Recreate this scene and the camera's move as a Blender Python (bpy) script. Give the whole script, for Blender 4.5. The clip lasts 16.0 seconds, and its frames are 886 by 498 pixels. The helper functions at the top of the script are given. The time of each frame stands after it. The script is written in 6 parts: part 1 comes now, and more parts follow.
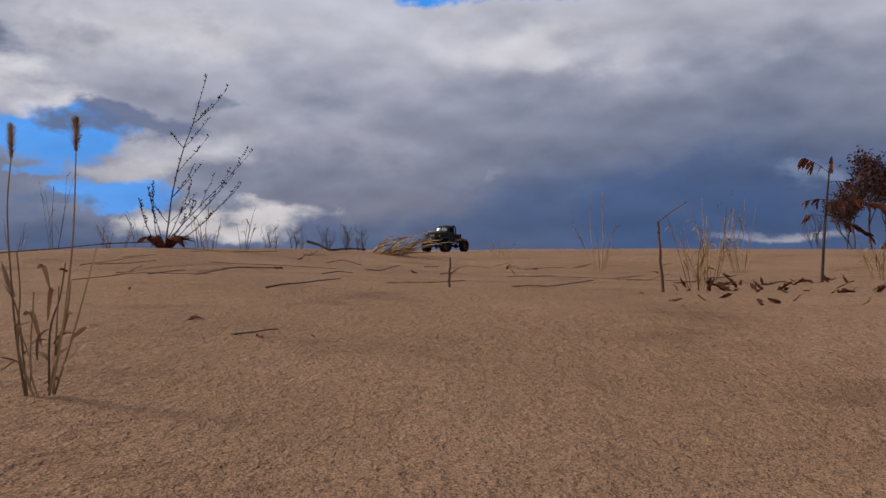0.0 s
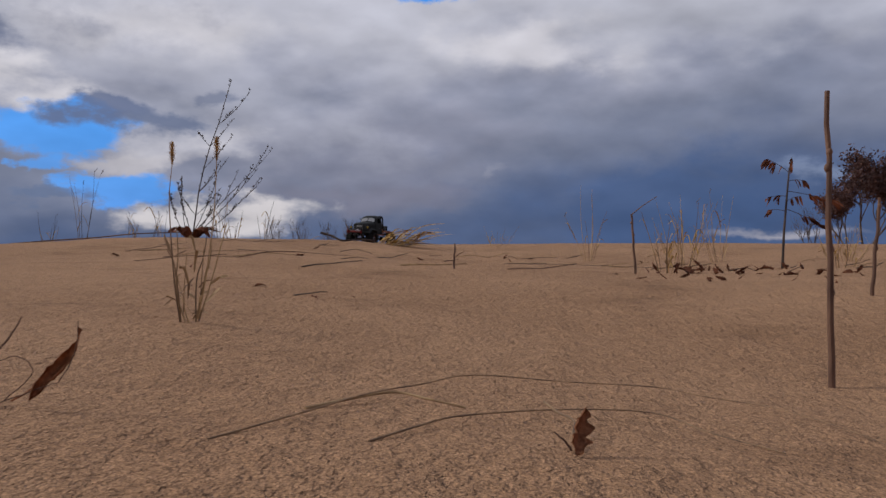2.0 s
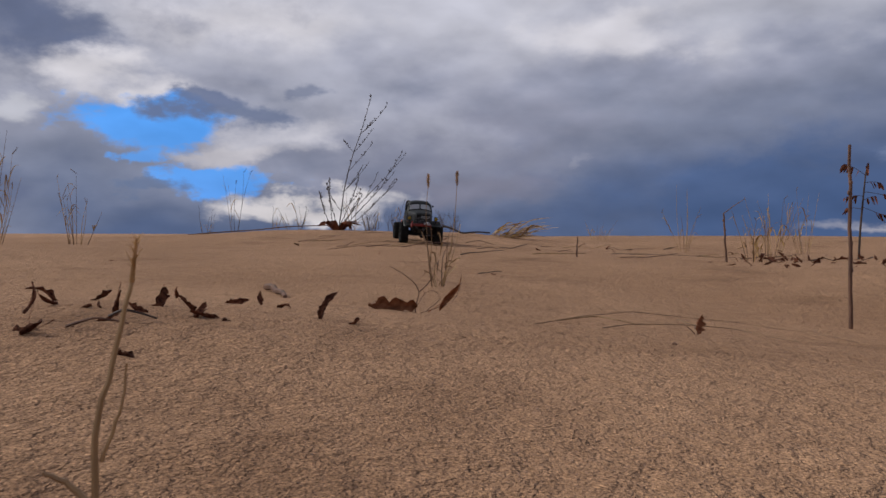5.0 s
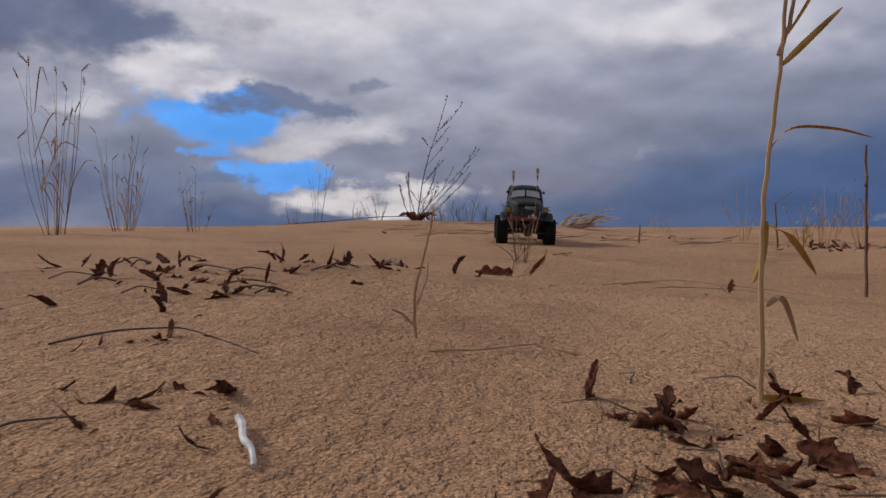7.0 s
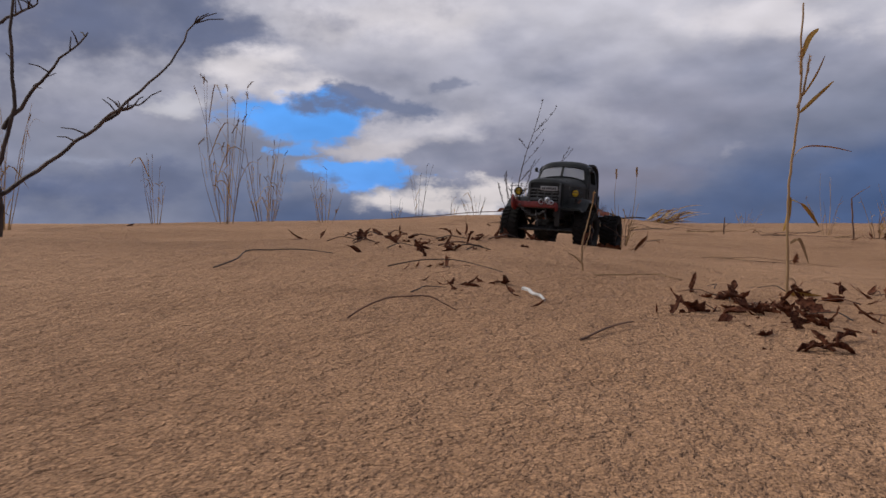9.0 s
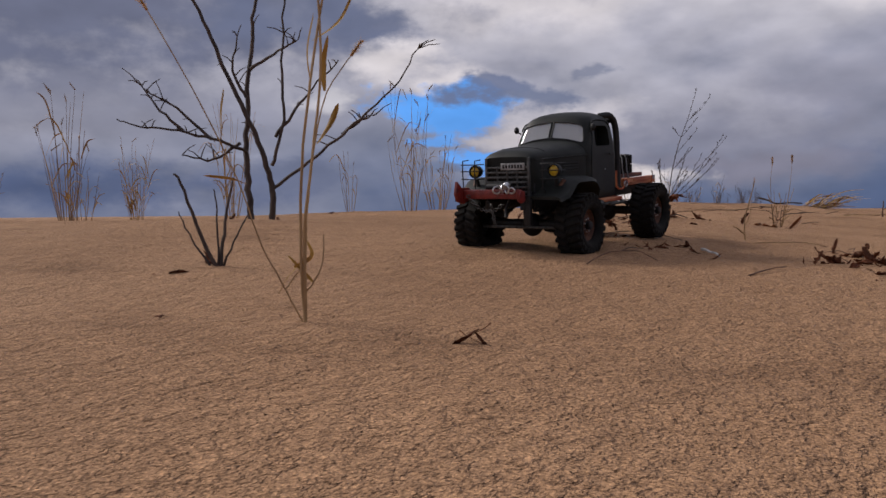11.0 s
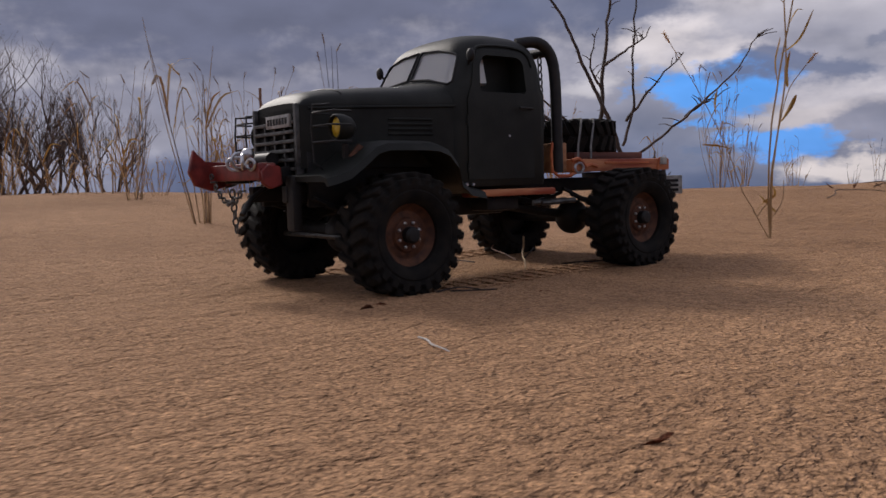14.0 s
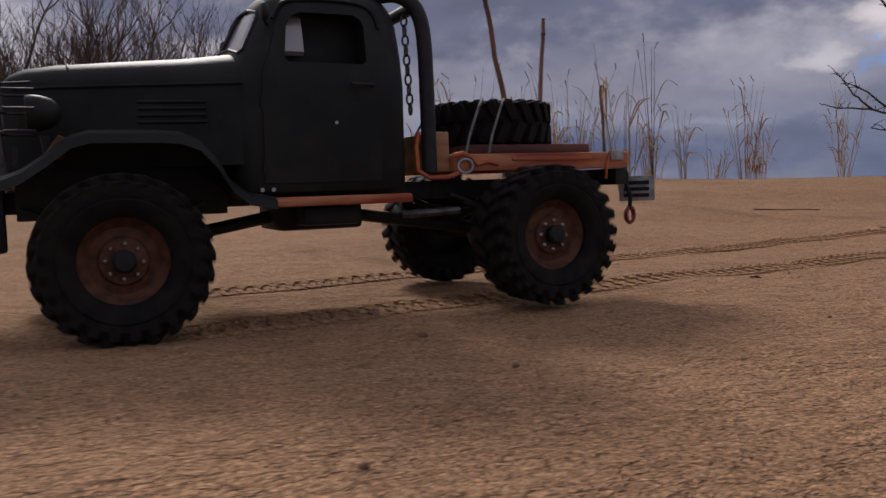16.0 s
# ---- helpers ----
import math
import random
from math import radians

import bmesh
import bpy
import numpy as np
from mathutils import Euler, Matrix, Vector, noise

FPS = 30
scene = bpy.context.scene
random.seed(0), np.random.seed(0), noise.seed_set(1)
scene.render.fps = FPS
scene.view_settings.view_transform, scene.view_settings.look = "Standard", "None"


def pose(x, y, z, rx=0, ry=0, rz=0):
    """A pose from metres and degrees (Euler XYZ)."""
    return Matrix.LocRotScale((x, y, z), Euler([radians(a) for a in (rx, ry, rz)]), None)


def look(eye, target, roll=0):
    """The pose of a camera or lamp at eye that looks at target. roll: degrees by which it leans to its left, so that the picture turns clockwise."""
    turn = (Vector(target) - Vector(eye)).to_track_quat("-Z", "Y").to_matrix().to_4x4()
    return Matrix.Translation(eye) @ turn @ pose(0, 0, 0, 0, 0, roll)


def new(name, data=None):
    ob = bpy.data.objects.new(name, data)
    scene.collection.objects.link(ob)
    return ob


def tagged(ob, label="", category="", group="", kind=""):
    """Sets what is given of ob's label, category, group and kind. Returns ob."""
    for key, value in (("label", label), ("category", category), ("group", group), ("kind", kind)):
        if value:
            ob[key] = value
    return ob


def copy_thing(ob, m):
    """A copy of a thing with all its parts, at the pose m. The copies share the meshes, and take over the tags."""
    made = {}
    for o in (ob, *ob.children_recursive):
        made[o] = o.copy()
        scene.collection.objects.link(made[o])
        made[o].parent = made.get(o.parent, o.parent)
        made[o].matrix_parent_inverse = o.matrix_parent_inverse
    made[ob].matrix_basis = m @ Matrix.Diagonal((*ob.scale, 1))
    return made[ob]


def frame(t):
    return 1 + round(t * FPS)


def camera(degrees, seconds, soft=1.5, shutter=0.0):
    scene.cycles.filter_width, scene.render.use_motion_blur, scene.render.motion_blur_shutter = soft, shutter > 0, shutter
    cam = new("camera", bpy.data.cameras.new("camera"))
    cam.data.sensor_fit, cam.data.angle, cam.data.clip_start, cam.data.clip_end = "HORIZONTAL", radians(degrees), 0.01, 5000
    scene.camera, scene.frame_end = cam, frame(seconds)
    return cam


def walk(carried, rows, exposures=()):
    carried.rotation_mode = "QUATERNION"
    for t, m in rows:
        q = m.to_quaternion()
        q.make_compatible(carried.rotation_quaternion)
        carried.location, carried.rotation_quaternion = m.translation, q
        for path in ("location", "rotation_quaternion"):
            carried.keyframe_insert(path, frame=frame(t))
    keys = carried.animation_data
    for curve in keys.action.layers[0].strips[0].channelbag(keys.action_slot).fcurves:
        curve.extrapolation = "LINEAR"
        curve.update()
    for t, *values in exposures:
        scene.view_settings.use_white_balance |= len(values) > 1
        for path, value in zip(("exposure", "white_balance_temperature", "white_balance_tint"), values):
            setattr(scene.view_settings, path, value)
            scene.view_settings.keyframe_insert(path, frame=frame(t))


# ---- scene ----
EXPOSURES = [(0.0, -0.06, 6030, 9.5), (7.0, 0.06, 6120, 10), (11.0, 0.08, 6320, 12), (14.0, 0.09, 6350, 13), (16.0, -0.04, 6360, 14.5)]  # seconds, stops, kelvin, tint
cam = camera(56.7, 16.0, soft=1.5, shutter=0.15)
PATH = [  # seconds, x, y, z, yaw, pitch, lean
    (0.0, 0.099, 0.167, 0.147, 1.84, -1.08, -0.23),
    (0.5, 0.103, 0.103, 0.145, 1.37, -1.15, -0.35),
    (1.0, 0.107, 0.018, 0.138, 1.20, -1.23, -0.39),
    (1.5, 0.103, -0.078, 0.132, 1.35, -1.32, -0.52),
    (2.0, 0.091, -0.207, 0.129, 1.78, -1.39, -0.48),
    (2.5, 0.067, -0.342, 0.134, 2.48, -1.49, -0.36),
    (3.0, 0.034, -0.455, 0.141, 3.30, -1.59, -0.49),
    (3.5, 0.008, -0.562, 0.143, 4.31, -1.73, -0.62),
    (4.0, -0.011, -0.666, 0.145, 5.39, -1.86, -0.67),
    (4.2, -0.018, -0.705, 0.146, 5.86, -1.91, -0.66),
    (6.3, -0.049, -1.102, 0.143, 10.54, -2.41, -0.55),
    (6.5, -0.044, -1.141, 0.138, 10.98, -2.49, -0.56),
    (7.0, -0.038, -1.248, 0.134, 12.04, -2.61, -0.51),
    (7.5, -0.031, -1.365, 0.128, 13.52, -2.73, -0.46),
    (8.0, -0.040, -1.482, 0.122, 15.20, -2.81, -0.61),
    (8.2, -0.044, -1.531, 0.119, 15.61, -2.77, -0.65),
    (10.3, -0.021, -2.046, 0.107, 23.68, -3.29, -0.12),
    (10.5, -0.014, -2.078, 0.106, 24.97, -3.40, -0.06),
    (11.0, -0.006, -2.139, 0.103, 27.43, -3.53, 0.11),
    (11.5, -0.000, -2.202, 0.096, 30.39, -3.60, 0.25),
    (12.0, 0.004, -2.258, 0.086, 33.21, -3.70, 0.39),
    (12.5, 0.004, -2.314, 0.076, 35.99, -3.81, 0.56),
    (13.0, 0.011, -2.399, 0.073, 39.05, -4.00, 0.76),
    (13.5, 0.017, -2.494, 0.073, 42.25, -4.17, 0.99),
    (14.0, 0.038, -2.607, 0.075, 45.66, -4.36, 1.05),
    (14.5, 0.054, -2.727, 0.073, 49.30, -4.49, 1.29),
    (15.0, 0.072, -2.872, 0.075, 52.78, -4.89, 0.98),
    (15.5, 0.091, -3.042, 0.082, 56.30, -5.36, 0.63),
    (16.0, 0.115, -3.207, 0.094, 59.97, -5.52, 0.72),
]
walk(cam, [(t, pose(x, y, z, 90 + pitch, roll, yaw)) for t, x, y, z, yaw, pitch, roll in PATH], EXPOSURES)

# ---- sky, sun ----
SUN_AZ, SUN_EL = 80.0, 33.0   # degrees to the left of +y, degrees up


def make_world():
    w = bpy.data.worlds.new("sky")
    scene.world = w
    w.use_nodes = True
    nt = w.node_tree
    nt.nodes.clear()

    def nd(kind, **kw):
        n = nt.nodes.new(kind)
        for k, v in kw.items():
            n.inputs[k].default_value = v
        return n

    def put(x, sock):
        if isinstance(x, (int, float)):
            sock.default_value = x
        else:
            nt.links.new(x, sock)

    def mth(op, a, b=0.0, c=0.0, clamp=False):
        n = nt.nodes.new("ShaderNodeMath")
        n.operation, n.use_clamp = op, clamp
        for x, s in zip((a, b, c), n.inputs):
            put(x, s)
        return n.outputs[0]

    def step(x, lo, hi):
        n = nt.nodes.new("ShaderNodeMapRange")
        n.interpolation_type = "SMOOTHSTEP"
        put(x, n.inputs[0])
        n.inputs[1].default_value, n.inputs[2].default_value = lo, hi
        return n.outputs[0]

    def mix(fac, a, b):
        n = nt.nodes.new("ShaderNodeMix")
        n.data_type = "RGBA"
        put(fac, n.inputs[0])
        for x, s in ((a, n.inputs[6]), (b, n.inputs[7])):
            if isinstance(x, tuple):
                s.default_value = (*x, 1)
            else:
                nt.links.new(x, s)
        return n.outputs[2]

    co = nt.nodes.new("ShaderNodeTexCoord")
    sep = nt.nodes.new("ShaderNodeSeparateXYZ")
    nt.links.new(co.outputs["Generated"], sep.inputs[0])
    x, y, z = sep.outputs
    az = mth("MULTIPLY", mth("ARCTAN2", mth("MULTIPLY", x, -1.0), y), 57.2958)     # degrees, left of +y
    el = mth("MULTIPLY", mth("ARCSINE", z), 57.2958)

    def fbm(su, sv, off, detail, rough=0.55, warp=0.0, up=0.0):
        cb = nt.nodes.new("ShaderNodeCombineXYZ")
        put(mth("MULTIPLY_ADD", az, su, off), cb.inputs[0])
        put(mth("MULTIPLY", mth("ADD", el, up), sv), cb.inputs[1])
        cb.inputs[2].default_value = off * 0.37
        n = nt.nodes.new("ShaderNodeTexNoise")
        n.inputs["Scale"].default_value = 1.0
        n.inputs["Detail"].default_value = detail
        n.inputs["Roughness"].default_value = rough
        n.inputs["Distortion"].default_value = warp
        nt.links.new(cb.outputs[0], n.inputs["Vector"])
        return n.outputs["Fac"]

    big = fbm(0.085, 0.17, 3.1, 5.0, 0.46)
    fine = fbm(0.20, 0.40, 11.7, 4.0, 0.42)
    tuft = fbm(0.60, 0.85, 5.3, 5.0, 0.55)
    edge = mth("SUBTRACT", mth("ADD", mth("ADD", mth("MULTIPLY", big, 0.7), mth("MULTIPLY", fine, 0.6)), mth("MULTIPLY", tuft, 0.30)), 0.80)   # about -0.3 to 0.3

    # the patches' outlines are drawn out and curled by slower noise
    az_w = mth("ADD", az, mth("ADD", mth("MULTIPLY", mth("SUBTRACT", fbm(0.16, 0.34, 21.3, 5.0, 0.55), 0.5), 11.0), mth("MULTIPLY", mth("SUBTRACT", fbm(0.7, 1.0, 31.9, 4.0, 0.6), 0.5), 2.2)))
    el_w = mth("ADD", el, mth("ADD", mth("MULTIPLY", mth("SUBTRACT", fbm(0.16, 0.34, 44.1, 5.0, 0.55), 0.5), 4.2), mth("MULTIPLY", mth("SUBTRACT", fbm(0.7, 1.0, 57.7, 4.0, 0.6), 0.5), 1.1)))

    def blob(a0, e0, wa, we, ruffle=1.0):
        """How far inside a soft oval patch of the sky: 1 at its middle, 0 at its rim, ruffled by the cloud noise."""
        da = mth("DIVIDE", mth("SUBTRACT", az_w, a0), wa)
        de = mth("DIVIDE", mth("SUBTRACT", el_w, e0), we)
        r = mth("SQRT", mth("ADD", mth("MULTIPLY", da, da), mth("MULTIPLY", de, de)))
        return mth("ADD", mth("SUBTRACT", 1.0, r), mth("MULTIPLY", edge, ruffle))

    sky = nt.nodes.new("ShaderNodeTexSky")
    sky.sky_type, sky.sun_disc = "NISHITA", False
    sky.sun_elevation, sky.sun_rotation = radians(SUN_EL), radians(-SUN_AZ)
    blue = mix(0.85, sky.outputs[0], (0.42, 2.9, 8.3))
    # the cloud deck: slate beneath, cream where its tops catch the light; puffs push the tones up and down
    puffs = mth("ADD", mth("MULTIPLY", mth("SUBTRACT", big, 0.5), 14.0), mth("ADD", mth("MULTIPLY", mth("SUBTRACT", fine, 0.5), 5.0), mth("MULTIPLY", mth("SUBTRACT", tuft, 0.5), 1.0)))
    tone = mth("ADD", mth("ADD", el, mth("MULTIPLY", az, 0.10)), puffs)
    cloud = mix(step(tone, -1.0, 6.0), (0.95, 1.25, 2.15), (2.05, 2.2, 2.9))
    cloud = mix(step(tone, 4.5, 10.5), cloud, (3.2, 3.2, 3.85))
    cloud = mix(step(tone, 8.5, 15.0), cloud, (5.4, 5.2, 5.6))
    cloud = mix(step(el, 19.0, 34.0), cloud, mix(step(fine, 0.35, 0.65), (3.0, 3.1, 3.9), (4.6, 4.5, 5.1)))
    hi = fbm(0.20, 0.40, 11.7, 4.0, 0.42, 0.0, 0.9)
    relief = mth("SUBTRACT", fine, hi)

    def lay(base, colour, amount, a0, e0, wa, we, ruffle=1.4, lo=-0.1, hi_=0.8):
        """A soft patch of another tone over the deck."""
        return mix(mth("MULTIPLY", step(blob(a0, e0, wa, we, ruffle), lo, hi_), amount), base, colour)

    cream, pale, lilac, slate, steel = (6.9, 6.4, 6.4), (4.4, 4.3, 4.7), (2.5, 2.45, 3.05), (0.62, 1.02, 2.10), (1.3, 1.5, 2.3)
    cloud = lay(cloud, lilac, 0.6, 8, 5.5, 16, 4.2)
    cloud = lay(cloud, cream, 0.75, 21, 12.8, 11, 2.6, 1.6)
    cloud = lay(cloud, cream, 0.75, -4, 12.6, 7, 2.6, 1.6)
    cloud = lay(cloud, pale, 0.7, -18, 14.5, 14, 4.0, 1.6)
    cloud = lay(cloud, slate, 0.88, -17, 1.0, 20, 6.2)
    cloud = lay(cloud, (2.3, 2.7, 3.8), 0.75, -22.0, 4.2, 3.0, 1.3, 1.8, 0.0, 0.7)
    cloud = lay(cloud, (2.8, 2.8, 3.4), 0.6, -1.5, 4.2, 1.0, 0.6, 0.8, 0.0, 0.9)
    cloud = lay(cloud, (2.1, 1.95, 2.4), 0.6, 8, 1.9, 9, 1.6)
    # towards the left the deck is slate above, paler half way down and slate again over the crest
    cloud = lay(cloud, (1.0, 1.15, 1.85), 0.90, 62, 12.5, 42, 7.5, 1.5, -0.1, 0.6)
    cloud = lay(cloud, (2.1, 2.15, 2.75), 0.75, 60, 5.6, 30, 2.8, 2.0, -0.1, 0.7)
    cloud = lay(cloud, (0.72, 0.98, 1.85), 0.88, 54, 0.9, 18, 2.6, 1.5)
    cloud = lay(cloud, (3.1, 3.3, 4.2), 0.65, 43, 3.0, 2.4, 0.7, 1.4, 0.0, 0.8)
    cloud = lay(cloud, steel, 0.80, 37, 12.8, 8, 3.6, 1.5, 0.0, 0.6)
    cloud = lay(cloud, steel, 0.85, 32.5, 11.8, 4.5, 2.6, 1.2, -0.1, 0.6)
    cloud = lay(cloud, steel, 0.8, 37, 1.8, 6, 2.2, 1.4, 0.0, 0.6)
    # the broken part: two blue gaps, cream rims, and small dark clouds before them
    cloud = lay(cloud, (4.4, 4.3, 4.8), 0.7, 16, 8.5, 12, 4.5, 1.8, -0.2, 0.9)
    cloud = lay(cloud, cream, 0.95, 29.6, 9.4, 3.4, 1.7, 2.0, -0.2, 0.9)
    cloud = lay(cloud, cream, 0.9, 26.5, 8.2, 4.0, 1.6, 2.0, -0.2, 0.9)
    cloud = lay(cloud, (5.4, 5.2, 5.4), 0.8, 35.5, 6.8, 3.2, 1.4, 2.0, 0.0, 0.7)
    cloud = lay(cloud, blue, 1.0, 28.0, 6.1, 4.9, 2.3, 2.0, 0.02, 0.42)
    cloud = lay(cloud, blue, 1.0, 24.2, 2.3, 4.4, 1.15, 2.0, 0.02, 0.42)
    cloud = lay(cloud, blue, 0.9, 27.6, 3.9, 2.0, 1.0, 2.0, 0.02, 0.42)
    cloud = lay(cloud, (5.2, 4.8, 4.9), 0.9, 21.3, 4.1, 5.0, 0.75, 1.5, -0.2, 0.8)
    cloud = lay(cloud, cream, 0.6, 17.5, 5.4, 4.5, 1.3, 1.8, -0.3, 1.0)
    cloud = lay(cloud, (1.35, 1.6, 2.5), 0.92, 24.4, 7.6, 3.0, 1.5, 1.8, -0.1, 0.5)
    cloud = lay(cloud, (1.5, 1.75, 2.6), 0.88, 21.0, 6.8, 3.2, 1.2, 1.8, -0.1, 0.5)
    cloud = lay(cloud, (1.7, 1.9, 2.7), 0.7, 17.4, 8.3, 2.2, 0.9, 1.8, -0.1, 0.6)
    cloud = lay(cloud, (1.4, 1.75, 2.7), 0.85, 28.4, 2.0, 2.6, 0.6, 1.2, -0.1, 0.5)
    cloud = lay(cloud, (6.6, 6.0, 5.8), 1.0, 17.5, 0.7, 7.5, 1.25, 1.8, 0.0, 0.6)
    cloud = lay(cloud, (4.6, 4.2, 4.3), 0.7, -21.0, 0.1, 6.0, 0.7, 1.0, 0.0, 0.8)
    cloud = lay(cloud, blue, 1.0, 25.0, 17.2, 8.5, 2.4, 2.2, 0.10, 0.45)
    cloud = lay(cloud, blue, 1.0, -0.5, 17.0, 8.0, 2.0, 2.2, 0.10, 0.45)
    lift = mth("MULTIPLY_ADD", relief, 0.55, 1.0)
    vm = nt.nodes.new("ShaderNodeVectorMath")
    vm.operation = "SCALE"
    nt.links.new(cloud, vm.inputs[0])
    put(lift, vm.inputs[3])
    cloud = vm.outputs[0]

    out = nt.nodes.new("ShaderNodeBackground")
    nt.links.new(cloud, out.inputs[0])
    out.inputs[1].default_value = 0.1
    end = nt.nodes.new("ShaderNodeOutputWorld")
    nt.links.new(out.outputs[0], end.inputs[0])


make_world()
lamp = bpy.data.lights.new("sun", "SUN")
lamp.energy, lamp.angle, lamp.color = 2.1, radians(12), (1.0, 0.93, 0.84)
sun = new("sun", lamp)
sun.matrix_world = look((0, 0, 50), Vector((0, 0, 50)) + Vector((math.sin(radians(SUN_AZ)) * math.cos(radians(SUN_EL)), -math.cos(radians(SUN_AZ)) * math.cos(radians(SUN_EL)), -math.sin(radians(SUN_EL)))))


# ---- materials ----
def shader(name):
    m = bpy.data.materials.new(name)
    m.use_nodes = True
    nt = m.node_tree
    return m, nt, nt.nodes["Principled BSDF"]


def plain(name, a, b, scale=60.0, rough=0.6, metal=0.0, bump=0.0, bump_scale=300.0, detail=5.0, stretch=(1, 1, 1), spread=0.0, lo=0.35, hi=0.65, thin=0.0):
    """Two tones mixed by noise in the object's own space, fine relief, and some spread from piece to piece."""
    m, nt, p = shader(name)
    co = nt.nodes.new("ShaderNodeTexCoord")
    mp = nt.nodes.new("ShaderNodeMapping")
    mp.inputs["Scale"].default_value = stretch
    nt.links.new(co.outputs["Object"], mp.inputs[0])
    n = nt.nodes.new("ShaderNodeTexNoise")
    n.inputs["Scale"].default_value, n.inputs["Detail"].default_value = scale, detail
    nt.links.new(mp.outputs[0], n.inputs["Vector"])
    r = nt.nodes.new("ShaderNodeValToRGB")
    r.color_ramp.elements[0].position, r.color_ramp.elements[1].position = lo, hi
    r.color_ramp.elements[0].color, r.color_ramp.elements[1].color = (*a, 1), (*b, 1)
    nt.links.new(n.outputs["Fac"], r.inputs[0])
    col = r.outputs[0]
    if spread:
        geo = nt.nodes.new("ShaderNodeNewGeometry")
        oi = nt.nodes.new("ShaderNodeObjectInfo")
        ad = nt.nodes.new("ShaderNodeMath")
        ad.operation = "ADD"
        nt.links.new(geo.outputs["Random Per Island"], ad.inputs[0])
        nt.links.new(oi.outputs["Random"], ad.inputs[1])
        mr = nt.nodes.new("ShaderNodeMapRange")
        mr.inputs[2].default_value = 2.0
        mr.inputs[3].default_value, mr.inputs[4].default_value = 1 - spread, 1 + spread
        nt.links.new(ad.outputs[0], mr.inputs[0])
        hs = nt.nodes.new("ShaderNodeHueSaturation")
        nt.links.new(mr.outputs[0], hs.inputs["Value"])
        nt.links.new(col, hs.inputs["Color"])
        col = hs.outputs[0]
    nt.links.new(col, p.inputs["Base Color"])
    p.inputs["Roughness"].default_value, p.inputs["Metallic"].default_value = rough, metal
    if bump:
        b2 = nt.nodes.new("ShaderNodeTexNoise")
        b2.inputs["Scale"].default_value, b2.inputs["Detail"].default_value = bump_scale, 4.0
        nt.links.new(mp.outputs[0], b2.inputs["Vector"])
        bp = nt.nodes.new("ShaderNodeBump")
        bp.inputs["Strength"].default_value, bp.inputs["Distance"].default_value = bump, 0.6 / bump_scale
        nt.links.new(b2.outputs["Fac"], bp.inputs["Height"])
        nt.links.new(bp.outputs[0], p.inputs["Normal"])
    if thin:
        # light passes through the thin blade
        p.inputs["Specular IOR Level"].default_value = 0.2
        tr = nt.nodes.new("ShaderNodeBsdfTranslucent")
        nt.links.new(col, tr.inputs[0])
        mx = nt.nodes.new("ShaderNodeMixShader")
        mx.inputs[0].default_value = thin
        nt.links.new(p.outputs[0], mx.inputs[1])
        nt.links.new(tr.outputs[0], mx.inputs[2])
        nt.links.new(mx.outputs[0], nt.nodes["Material Output"].inputs[0])
    return m


